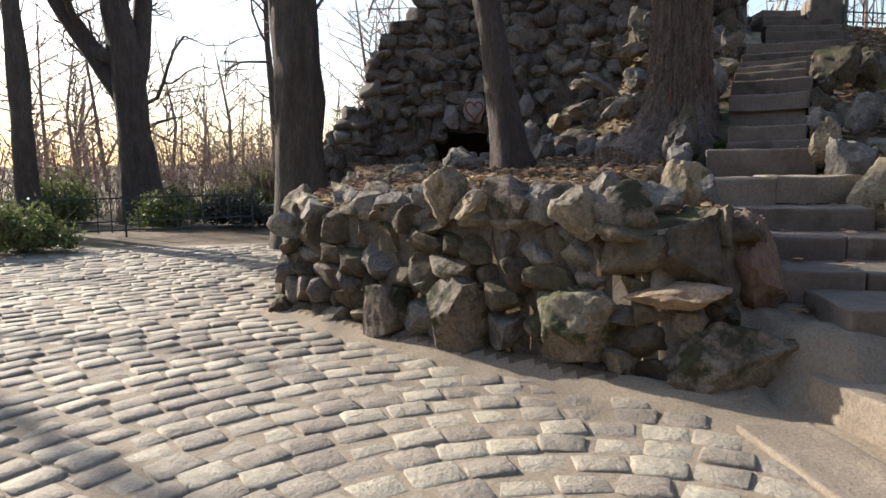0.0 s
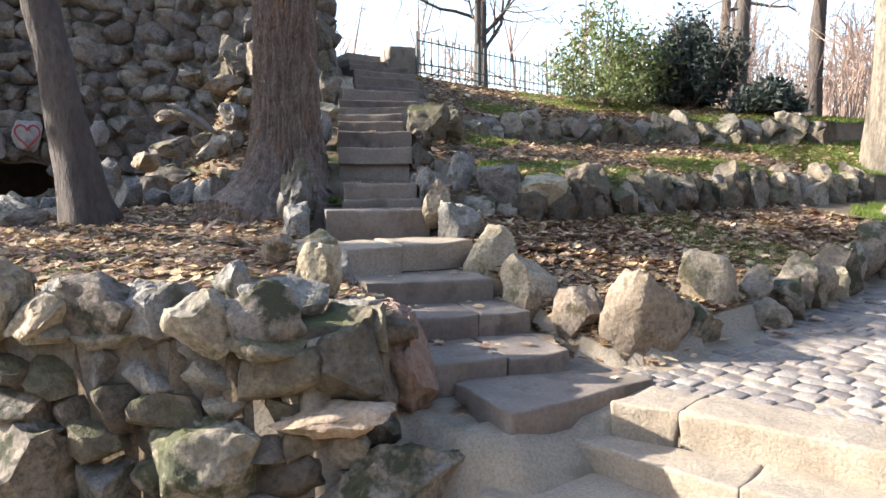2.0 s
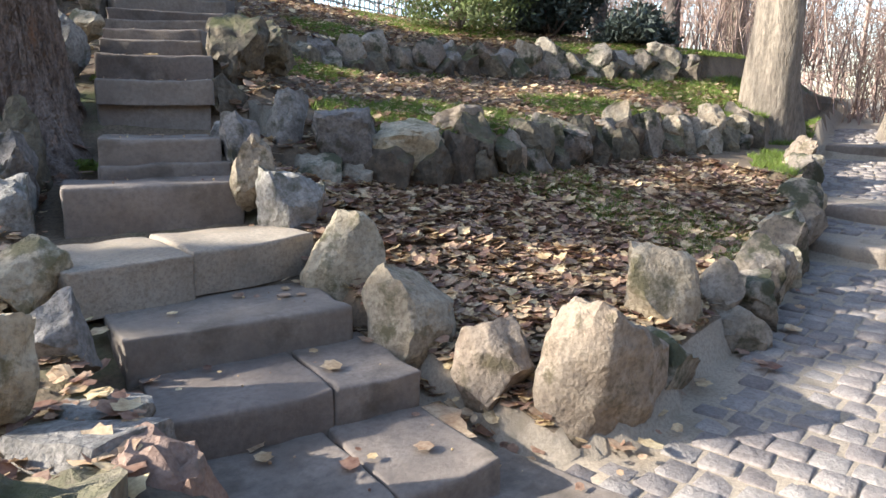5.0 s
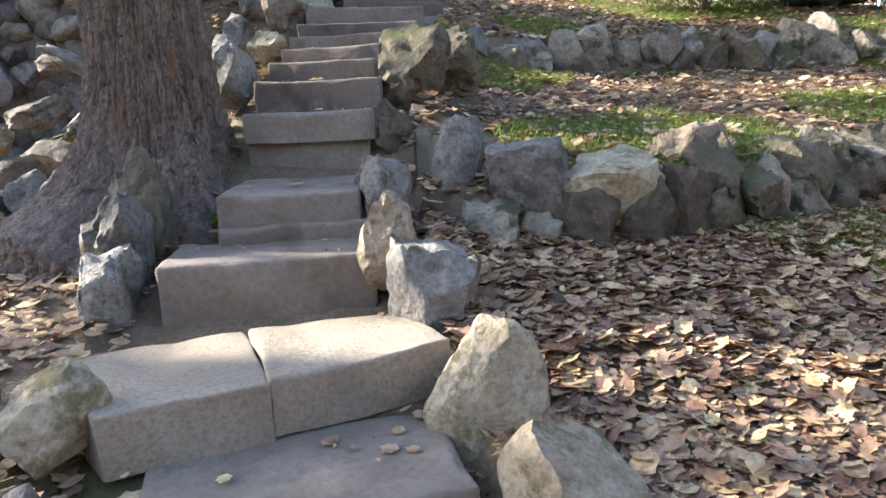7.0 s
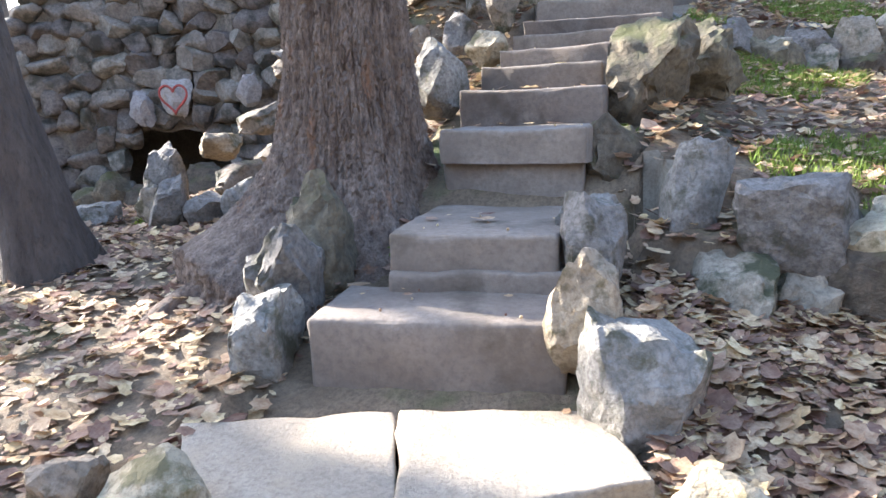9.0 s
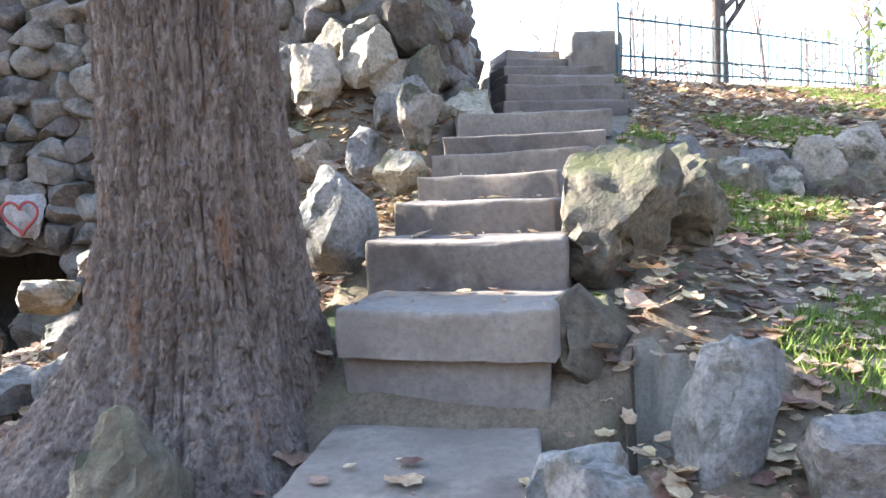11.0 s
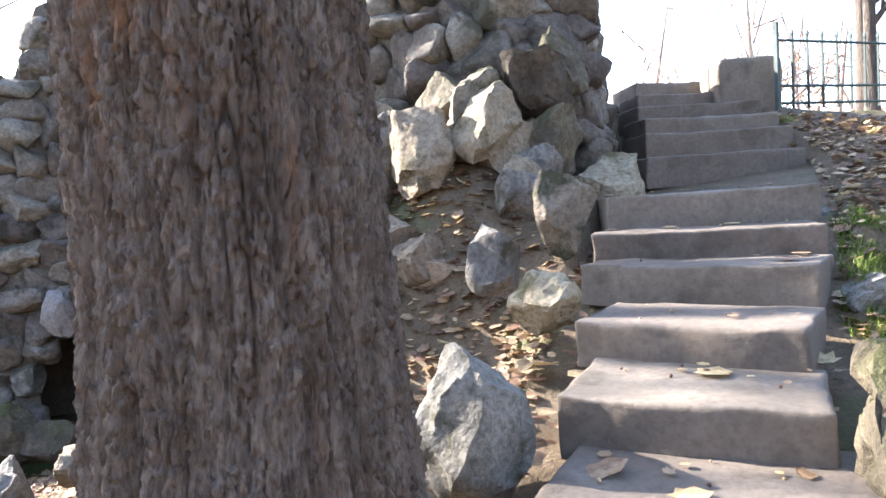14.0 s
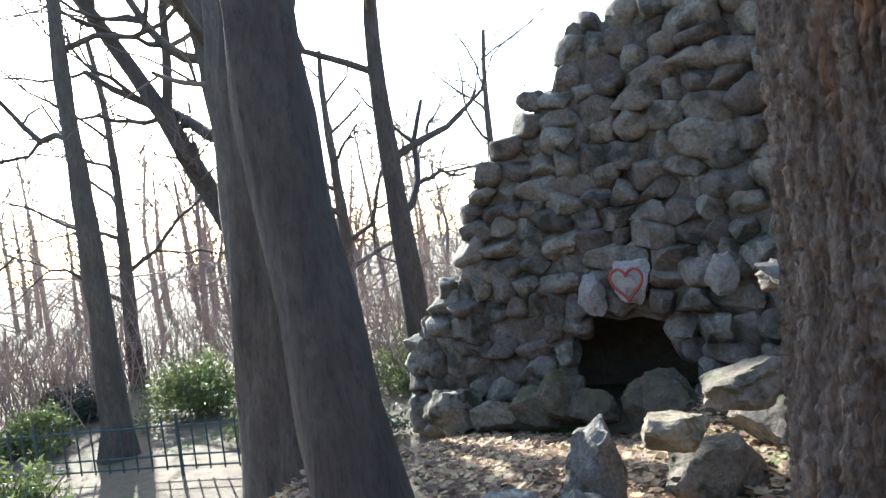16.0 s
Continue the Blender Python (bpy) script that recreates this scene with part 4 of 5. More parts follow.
# ---- trees ----
def branch_set(start, direction, length, radius, depth, rs, out, sides=5, gnarl=0.22, up=0.06):
    n = 7 if depth else 5
    P = [np.array(start, float)]
    d = np.array(direction, float)
    d /= np.linalg.norm(d)
    for _ in range(n - 1):
        d = d + rs.normal(size=3) * gnarl + np.array([0, 0, up])
        d /= np.linalg.norm(d)
        P.append(P[-1] + d * length / (n - 1))
    R = np.linspace(radius, radius * (0.45 if depth else 0.25), n)
    out.append((depth, *tube(P, R, sides if depth else 3)))
    if depth == 0:
        return
    for k in range(rs.randint(3, 6)):
        i = rs.randint(2, n)
        side = rs.normal(size=3)
        side -= side @ d * d
        side /= np.linalg.norm(side)
        nd = (P[min(i, n - 1)] - P[i - 1])
        nd = nd / np.linalg.norm(nd) * 0.75 + side * rs.uniform(0.5, 0.95)
        branch_set(P[i], nd, length * rs.uniform(0.5, 0.75), R[i] * 0.62, depth - 1, rs, out, max(sides - 1, 3), gnarl * 1.1, up)


def bare_tree(x, y, z, h, r, seed, mat, label, lean=(0, 0), depth=3, first=0.45, limbs=7, fork=0, flare=0.5):
    """A leafless tree: a tapering trunk, limbs and twigs."""
    rs = np.random.RandomState(seed)
    n = 22
    t = np.linspace(0, 1, n)
    P = np.stack([lean[0] * t * h + 0.05 * h * 0.4 * np.sin(t * 5 + seed) * t, lean[1] * t * h + 0.02 * h * np.cos(t * 4 + seed) * t, t * h], 1)
    R = r * (1 - 0.72 * t) * (1 + flare * np.exp(-t * h / 0.35))
    root = thing("bare_tree", None, label, "tree", "park trees")
    root.matrix_world = pose(x, y, z)
    V, F = tube(P, R, 28)
    V = V + (V - np.repeat(P, 28, 0)) * (0.45 * fbm(V * (7, 7, 1.4) + seed, seed, 4))[:, None]
    V[:, 2] -= 0.15 * (V[:, 2] < 0.05)
    child("trunk", mesh_of("trunk", V, F, mat), root)
    groups = []
    for k in range(limbs):
        out = []
        groups.append(out)
        u = first + (1 - first) * (k + 0.5) / limbs
        i = min(int(u * (n - 1)), n - 2)
        a = rs.uniform(0, 2 * math.pi)
        branch_set(P[i], (math.cos(a), math.sin(a), rs.uniform(0.3, 0.9)), h * rs.uniform(0.22, 0.4), R[i] * 0.5, depth, rs, out)
    for f in range(fork):
        out = []
        groups.append(out)
        a = rs.uniform(0, 2 * math.pi)
        branch_set(P[5], (math.cos(a) * 0.6, math.sin(a) * 0.4, 1.0), h * 0.7, R[5] * 0.7, depth, rs, out, 9, 0.12)
    for out in groups:
        V, F = join([(V, F) for d, V, F in out if d >= depth - 1])
        child("limb", mesh_of("limb", V, F, mat), root)
    small = [(V, F) for out in groups for d, V, F in out if d < depth - 1]
    if small:
        V, F = join(small)
        child("twigs", mesh_of("twigs", V, F, M_TWIG), root, kind="stuff")
    return root


def main_trunk():
    """The old furrowed trunk beside the steps, with its bark plates and root flare."""
    na, nz = 560, 680
    zs = np.concatenate([np.linspace(0.8, 4.0, 620), np.linspace(4.05, 9, nz - 620)])
    th = np.arange(na) * 2 * math.pi / na
    TH, Z = np.meshgrid(th, zs)
    tt = TH.ravel()
    z = Z.ravel()
    h = z - 1.32
    base = 0.30 - 0.012 * np.clip(h, 0, 8)
    ring = np.stack([np.cos(tt) * 1.6, np.sin(tt) * 1.6, z * 0.3], 1)
    lobes = 0.5 + 0.5 * np.cos(tt * 5 + 0.6 + 0.5 * np.sin(z * 2)) + 0.5 * vnoise(ring * 1.5, 8)
    toward = np.exp(-((np.angle(np.exp(1j * (tt - radians(205))))) / 0.8) ** 2)
    flare = np.exp(-np.clip(h, -0.3, 9) / 0.26) * (0.13 + 0.13 * lobes + 0.30 * toward) + 0.05 * np.exp(-np.clip(h, 0, 9) / 0.9)
    r = base + np.minimum(flare, 0.62) + 0.02 * vnoise(ring, 3)
    arc = tt * 0.31
    warp = 0.35 * vnoise(np.stack([arc * 14, z * 5, z * 0], 1), 4)
    seam = np.stack([np.cos(tt) * 0.31, np.sin(tt) * 0.31], 1)

    def around(fr, fz, seed):
        """Noise that closes round the trunk, drawn out along its height."""
        return vnoise(np.stack([seam[:, 0] * fr + warp * 0.5, seam[:, 1] * fr + warp * 0.3, z * fz], 1), seed)

    rag = 0.5 * vnoise(np.stack([seam[:, 0] * 60, seam[:, 1] * 60, z * 30], 1), 31) + 0.3 * vnoise(np.stack([seam[:, 0] * 140, seam[:, 1] * 140, z * 75], 1), 32)

    def scales(per, fz, seed):
        """Plates of bark: height over the cracks and a number for each plate. The seam lies at the back."""
        turn = np.mod(tt - math.pi / 2, 2 * math.pi) / (2 * math.pi) * per
        d1, d2, idn = cells(np.stack([turn + warp * 2.2 + rag * 0.7 + 0.5 * np.sin(z * 3.1), z * fz + warp * 1.5 + rag * 1.1], 1), seed)
        return np.clip((d2 - d1) / 0.30, 0, 1) ** 0.8, idn

    big_plate, big_id = scales(72, 13.0, 21)
    small_plate, small_id = scales(150, 34.0, 22)
    furrow = (1 - np.abs(around(30, 2.6, 27))) ** 6
    n3 = around(150, 40, 23)
    plate = 0.011 * big_plate * (0.3 + 1.3 * big_id) + 0.005 * small_plate * (0.3 + small_id) - 0.022 * furrow + 0.006 * n3 + 0.005 * around(220, 80, 26) + 0.006 * around(20, 4, 25) - 0.012
    strip = np.exp(-((np.angle(np.exp(1j * (tt - radians(-62)))) + 0.06 * np.sin(z * 2.3)) / 0.06) ** 2)
    r = r + plate + 0.02 * strip
    lean = 0.01 * np.clip(h, 0, 9)
    V = np.stack([2.47 + r * np.cos(tt) - lean * 0.6, 7.33 + r * np.sin(tt) + 0 * lean, z], 1)
    i, j = np.meshgrid(np.arange(nz - 1), np.arange(na), indexing="ij")
    j2 = (j + 1) % na
    F = np.stack([i * na + j, i * na + j2, (i + 1) * na + j2, (i + 1) * na + j], -1).reshape(-1, 4)
    return V, F


old_tree = thing("bare_tree", None, "old tree with deeply furrowed brown bark beside the steps", "tree", "park trees")
V, F = main_trunk()
child("trunk", mesh_of("trunk", V, F, M_BARK), old_tree)
rs = np.random.RandomState(5)
for k, (dx, dy, ln, w) in enumerate(((-0.9, -0.55, 1.0, 0.10), (-0.55, -0.85, 0.85, 0.09), (-1, -0.1, 0.9, 0.10), (-0.25, -0.9, 0.6, 0.08), (-0.8, -0.8, 0.9, 0.07))):
    pts, rr = [], []
    for i in range(12):
        t = i / 11
        x, y = 2.35 + dx * ln * t * 1.1 + 0.06 * math.sin(7 * t + k), 7.22 + dy * ln * t * 1.1 + 0.05 * math.cos(6 * t + k)
        zg = ground_z(x, y)
        pts.append((x, y, zg + 0.34 * (1 - t) ** 2.2 + 0.02 - 0.08 * t))
        rr.append(w * (1 - 0.75 * t) + 0.012)
    V, F = tube(pts, rr, 14)
    V = V + np.stack([fbm(V * 9, 3, 3), fbm(V * 9, 4, 3), fbm(V * 9, 5, 3)], 1) * 0.03
    child("root", mesh_of("root", V, F, M_BARK), old_tree)
for k in range(8):
    a = k * 2.4
    out = []
    branch_set((2.47, 7.33, 5.0 + k * 0.5), (math.cos(a), math.sin(a), 0.7), 3.2, 0.11, 3, rs, out)
    V, F = join([(V, F) for d, V, F in out])
    child("limb", mesh_of("limb", V, F, M_BARK_D), old_tree)

bare_tree(0.80, 7.68, 0.98, 8, 0.185, 61, M_BARK_D, "slim leaning bare tree growing in the planter", lean=(-0.15, 0.03), first=0.6, depth=2, limbs=4)
bare_tree(-2.05, 10.2, 0, 11, 0.40, 62, M_BARK_D, "thick bare tree on the plaza's edge", lean=(-0.02, 0), first=0.5, depth=2, limbs=5)
bare_tree(-6.3, 14.6, 0, 10, 0.40, 63, M_BARK_D, "forked bare tree behind the plaza", lean=(-0.08, 0), first=0.3, fork=2, limbs=5, depth=3)
bare_tree(-7.3, 12.1, 0, 9, 0.2, 64, M_BARK_D, "straight bare tree behind the plaza", lean=(0.03, 0), depth=2, limbs=4, first=0.5)
bare_tree(-3.1, 14.3, 0, 9, 0.2, 65, M_BARK_D, "slender bare tree behind the grotto wall", lean=(-0.02, 0), first=0.3, limbs=6)
bare_tree(9.86, 5.25, 1.37, 13, 0.30, 66, M_BARK_P, "pale-barked bare tree at the end of the terrace", lean=(-0.05, 0), first=0.45, flare=0.3)
bare_tree(12.2, 4.1, 1.2, 12, 0.34, 67, M_BARK_P, "pale-barked bare tree beside the path", lean=(0.03, 0), first=0.4)
bare_tree(11.5, 8.6, 2.3, 10, 0.14, 68, M_BARK_D, "slim bare tree on the bank", lean=(0.08, 0.02), first=0.3)
bare_tree(13.0, 8.0, 1.9, 10, 0.15, 69, M_BARK_D, "slim bare tree on the bank", lean=(-0.02, 0), first=0.3)
bare_tree(10.8, 15.6, 3.2, 7, 0.10, 70, M_BARK_D, "bare tree behind the fence", lean=(-0.03, 0), first=0.2, limbs=10)
bare_tree(6.4, 17.5, 3.2, 5.5, 0.12, 71, M_BARK_D, "small bare tree above the steps", lean=(0.03, 0), first=0.15, limbs=10)
bare_tree(13.5, 19, 3.2, 8, 0.18, 72, M_BARK_D, "bare tree behind the fence", first=0.2, limbs=9)
bare_tree(15.7, 8.0, 1.1, 13, 0.32, 73, M_BARK_P, "pale-barked bare tree farther along the path", lean=(0.01, 0), first=0.4, flare=0.3)
for k, (x, y, h) in enumerate(((-12, 16, 8), (-15, 13, 9), (-9.5, 21, 8), (-5.5, 23, 8), (17, 8, 10), (18, 4, 11), (16, 12, 9), (20, 1, 10), (22, 6, 11), (15, 1.5, 10))):
    bare_tree(x, y, 0 if x < 0 else 0.9, h, 0.17 + 0.02 * (k % 3), 80 + k, M_BARK_D, "bare park tree standing back from the paths", first=0.2, limbs=8, depth=3, lean=(0.03 * math.sin(k), 0))


def far_wood():
    """Ring of far bare trees and brush."""
    rs = np.random.RandomState(77)
    parts = []
    for k in range(620):
        a = rs.uniform(0, 2 * math.pi)
        d = rs.uniform(24, 60)
        x, y = d * math.sin(a), 4 + d * math.cos(a)
        h = rs.uniform(5, 10)
        z0 = -0.3
        parts.append(tube([(x, y, z0), (x + rs.normal() * 0.3, y, z0 + h * 0.5), (x + rs.normal() * 0.6, y, z0 + h)], [0.14, 0.09, 0.02], 4))
        for b in range(20):
            t = rs.uniform(0.05, 0.9)
            p = np.array([x, y, z0 + h * t])
            q = p + rs.normal(size=3) * (1.0, 1.0, 0.5) + (0, 0, 0.9)
            r2 = q + rs.normal(size=3) * 0.7 + (0, 0, 0.5)
            parts.append(tube([p, q, r2], [0.04, 0.025, 0.008], 3))
            for c in range(2):
                parts.append(tube([q, q + rs.normal(size=3) * 0.4 + (0, 0, 0.2), q + rs.normal(size=3) * 0.7 + (0, 0, 0.4)], [0.02, 0.012, 0.005], 3))
    return join(parts)


# plain dark screen added out of view behind the plaza, keeps sky off risers
BX = np.concatenate([np.linspace(-34, 40, 90)])
BV, BF = [], []
for i, x in enumerate(BX):
    y = -13 + 0.012 * (x - 3) ** 2 * (1 if x < 3 else 0.6)
    BV += [(x, y, -0.5), (x, y, 10 + 2.0 * math.sin(x * 0.7) + 1.2 * math.sin(x * 1.9)), (x, y - 2, 9)]
for i in range(len(BX) - 1):
    for k in range(2):
        BF.append([i * 3 + k, i * 3 + k + 1, i * 3 + k + 4, i * 3 + k + 3])
thing("backdrop", mesh_of("backdrop", BV, BF, M_FAR, False), "unseen dark screen added behind the plaza to block sky light", "backdrop", kind="structure")
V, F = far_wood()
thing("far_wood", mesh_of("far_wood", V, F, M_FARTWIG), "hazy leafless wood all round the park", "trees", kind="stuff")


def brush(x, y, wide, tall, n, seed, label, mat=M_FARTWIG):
    """A thicket of thin upright bare shoots with side twigs."""
    rs = np.random.RandomState(seed)
    z = ground_z(x, y)
    parts = []
    for k in range(n):
        p = np.array([x, y, z - 0.05]) + rs.normal(size=3) * (wide * 0.45, wide * 0.3, 0)
        d = rs.normal(size=3) * (0.25, 0.25, 0.05) + (0, 0, 1)
        h = tall * rs.uniform(0.5, 1.1)
        a, b = p + d * h * 0.5, p + d * h + rs.normal(size=3) * 0.12
        parts.append(tube([p, a, b], [0.014, 0.010, 0.003], 3))
        for c in range(5):
            q = p + (b - p) * rs.uniform(0.3, 0.95)
            parts.append(tube([q, q + rs.normal(size=3) * 0.16 * tall + (0, 0, 0.12 * tall)], [0.007, 0.002], 3))
    V, F = join(parts)
    thing("thicket", mesh_of("thicket", V, F, mat), label, "shrub", "bare thickets", kind="stuff")


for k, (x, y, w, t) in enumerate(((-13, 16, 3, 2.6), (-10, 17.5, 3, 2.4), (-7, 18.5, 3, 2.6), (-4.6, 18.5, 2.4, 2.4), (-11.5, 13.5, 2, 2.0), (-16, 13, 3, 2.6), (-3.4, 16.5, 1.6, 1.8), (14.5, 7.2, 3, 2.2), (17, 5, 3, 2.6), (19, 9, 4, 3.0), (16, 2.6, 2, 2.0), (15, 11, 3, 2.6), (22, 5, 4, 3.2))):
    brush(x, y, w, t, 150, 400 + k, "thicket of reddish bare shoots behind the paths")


def leaf_cloud(n, centre, size, leaf, rs, squash=1.0):
    """Many small pointed leaves filling an uneven crown."""
    c = rs.normal(size=(26, 3))
    c /= np.linalg.norm(c, axis=1)[:, None]
    c = c * rs.uniform(0.35, 0.85, (26, 1)) * size
    c[:, 2] = np.abs(c[:, 2]) * 0.9
    pick = c[rs.randint(26, size=n)]
    p = pick + rs.normal(size=(n, 3)) * 0.13 * np.asarray(size)
    p += centre
    a = rs.normal(size=(n, 3))
    a /= np.linalg.norm(a, axis=1)[:, None]
    b = np.cross(a, rs.normal(size=(n, 3)))
    b /= np.linalg.norm(b, axis=1)[:, None]
    s = leaf * rs.uniform(0.6, 1.3, (n, 1))
    V = np.stack([p - a * s, p + b * s * 0.35, p + a * s, p - b * s * 0.35], 1).reshape(-1, 3)
    V[:, 2] = np.maximum(V[:, 2], centre[2] - 0.02)
    F = np.arange(n * 4).reshape(-1, 4)
    return V, F


def shrub(x, y, size, n, leaf, mat, seed, label, stems=9):
    rs = np.random.RandomState(seed)
    z = ground_z(x, y)
    root = thing("shrub", None, label, "shrub", "shrubs on the bank")
    V, F = leaf_cloud(n, np.array([x, y, z + 0.08]), size, leaf, rs)
    child("crown", mesh_of("crown", V, F, mat, False), root)
    parts = []
    for k in range(stems):
        d = rs.normal(size=3) * (0.6, 0.6, 0.1) + (0, 0, 1)
        p = np.array([x, y, z - 0.05])
        parts.append(tube([p, p + d * size[2] * 0.4, p + d * size[2] * 0.8 + rs.normal(size=3) * 0.1], [0.025, 0.017, 0.006], 5))
    for V, F in parts:
        child("stem", mesh_of("stem", V, F, M_TWIG), root)


shrub(8.7, 9.2, (1.4, 1.0, 1.95), 7000, 0.05, M_SHRUB, 90, "olive-green leafy shrub on the upper bank")
shrub(10.3, 8.7, (1.0, 0.9, 1.55), 14000, 0.06, M_YEW, 91, "dark bushy evergreen on the upper bank")
shrub(10.4, 7.3, (0.8, 0.6, 0.62), 4500, 0.06, M_YEW, 92, "low dark broad-leaved shrub on the terrace")
shrub(-6.0, 9.8, (0.8, 0.8, 0.8), 4000, 0.05, M_SHRUB, 93, "low green shrub behind the plaza fence")
shrub(-8.0, 14.2, (1.3, 1.2, 1.3), 6000, 0.05, M_SHRUB, 94, "green shrub behind the plaza")
shrub(-4.4, 16.5, (1.3, 1.2, 1.2), 6000, 0.05, M_SHRUB, 95, "green shrub behind the plaza")

for k, (x, y) in enumerate(((-9.2, 12.0), (-10.6, 13.6), (-5.2, 13.4), (-3.9, 13.2), (-12.5, 12.2))):
    shrub(x, y, (1.0, 0.7, 0.75), 3500, 0.05, M_YEW if k % 2 else M_SHRUB, 96 + k, "low evergreen shrub behind the plaza fence")

# ---- fences ----
def bar(a, b, w):
    """A square iron bar from a to b."""
    return tube([a, b], [w * 0.7, w * 0.7], 4)


def fence(points, tall, name, label, gap=0.14):
    root = thing(name, None, label, "fence")
    P = np.array(points, float)
    for k, (a, b) in enumerate(zip(P[:-1], P[1:])):
        V, F = bar(a + (0, 0, -0.1), a + (0, 0, tall * 1.08), 0.035)
        child("post", mesh_of("post", V, F, M_IRON, False), root)
        for zz in (0.16, 0.36, 0.88):
            V, F = bar(a + (0, 0, tall * zz), b + (0, 0, tall * zz), 0.018)
            child("rail", mesh_of("rail", V, F, M_IRON, False), root)
        n = int(np.linalg.norm(b - a) / gap)
        for i in range(1, n):
            p = a + (b - a) * i / n
            V, F = tube([p + (0, 0, tall * 0.1), p + (0, 0, tall * 0.93), p + (0, 0, tall * 0.96), p + (0, 0, tall * 1.03)], [0.012, 0.012, 0.018, 0.004], 4)
            child("picket", mesh_of("picket", V, F, M_IRON, False), root)
    V, F = bar(P[-1] + (0, 0, -0.1), P[-1] + (0, 0, tall * 1.08), 0.035)
    child("post", mesh_of("post", V, F, M_IRON, False), root)


fence([(6.55, 11.65, 3.20), (8.3, 12.2, 3.22), (10.1, 12.9, 3.27), (12.0, 13.6, 3.3), (14, 14.5, 3.32)], 0.77, "iron_fence", "dark green iron picket fence along the upper path", gap=0.2)
fence([(-9.5, 10.2, 0.0), (-7.4, 11.0, 0.0), (-5.4, 11.7, 0.0), (-3.4, 12.3, 0.0)], 0.75, "iron_fence", "low iron fence behind the plaza", gap=0.2)
V, F = slab([(6.10, 11.85), (6.72, 11.80), (6.74, 12.3), (6.16, 12.3)], 3.78, 0.8, 88, worn=0.06)
# step stone's darker tone puts the pier's shade into its colour
thing("stair_pier", mesh_of("stair_pier", V, F, M_STEP), "squat stone pier at the head of the steps", "pier")

# ---- fallen leaves, grass ----
def scatter(n, box, keep, rs):
    X = rs.uniform(box[0], box[1], n)
    Y = rs.uniform(box[2], box[3], n)
    k = keep(X, Y)
    return X[k], Y[k]


LEAF_XY = np.array([(0, -0.5), (0.2, -0.38), (0.42, -0.2), (0.38, 0.02), (0.42, 0.22), (0.2, 0.34), (0, 0.58), (-0.2, 0.33), (-0.44, 0.24), (-0.36, 0.0), (-0.43, -0.22), (-0.18, -0.37)])
LEAF_F = [[0, 1, 11], [1, 2, 3], [3, 4, 5], [5, 6, 7], [7, 8, 9], [9, 10, 11], [1, 3, 9, 11], [3, 5, 7, 9]]


def leaf_litter(X, Y, size, rs, lift=0.012):
    n = len(X)
    Z = height(X, Y) + lift
    s = size * (0.5 + 1.5 * rs.uniform(0, 1, n) ** 2.2)
    a = rs.uniform(0, 2 * math.pi, n)
    tx, ty, curl = rs.normal(size=n) * 0.28, rs.normal(size=n) * 0.28, rs.uniform(0.1, 1.1, n)
    lx, ly = LEAF_XY[:, 0][None] * s[:, None], LEAF_XY[:, 1][None] * s[:, None] * rs.uniform(0.8, 1.2, n)[:, None]
    lz = curl[:, None] * (lx ** 2 + 0.6 * ly ** 2) / s[:, None] * rs.choice([-1, 1], n)[:, None] + tx[:, None] * lx + ty[:, None] * ly
    gx = X[:, None] + lx * np.cos(a)[:, None] - ly * np.sin(a)[:, None]
    gy = Y[:, None] + lx * np.sin(a)[:, None] + ly * np.cos(a)[:, None]
    gz = Z[:, None] + np.maximum(lz, -0.01) + rs.uniform(0, 0.02, n)[:, None]
    V = np.stack([gx, gy, gz], -1).reshape(-1, 3)
    F = []
    for i in range(n):
        o = i * 12
        F += [[o + q for q in f] for f in LEAF_F]
    return V, F


def off_steps(X, Y):
    return stair_near(X, Y)[0] > 0.55


def beds(X, Y):
    w0 = np.interp(X, W0X, W0Y)
    return ((inside(X, Y, LEFT_BED) & (Y < 12.1)) | ((X > 2.9) & (Y > w0 + 0.05))) & off_steps(X, Y)


rs = np.random.RandomState(12)
sets = []
X, Y = scatter(26000, (2.9, 7.5, 3.6, 6.2), lambda x, y: beds(x, y) & (y < np.interp(x, W1X, W1Y)), rs)
sets.append(leaf_litter(X, Y, 0.046, rs))
X, Y = scatter(24000, (-1.2, 3.4, 3.8, 12), beds, rs)
sets.append(leaf_litter(X, Y, 0.046, rs))
X, Y = scatter(22000, (3.3, 10.5, 5.5, 11.5), beds, rs)
sets.append(leaf_litter(X, Y, 0.046, rs))
X, Y = scatter(900, (1.8, 4.5, 3.4, 9.5), lambda x, y: (stair_near(x, y)[0] > 0.36) & (stair_near(x, y)[0] < 0.7), rs)
sets.append(leaf_litter(X, Y, 0.06, rs, 0.06))
X, Y = scatter(260, (1.2, 6, 2.2, 4.0), lambda x, y: np.abs(y - np.interp(x, W0X, W0Y) + 0.12) < 0.16, rs)
sets.append(leaf_litter(X, Y, 0.06, rs, 0.03))
V, F = join(sets)
thing("fallen_leaves", mesh_of("fallen_leaves", V, F, M_LEAF, False), "dry brown and tan fallen leaves carpeting the beds", "leaves", kind="stuff")
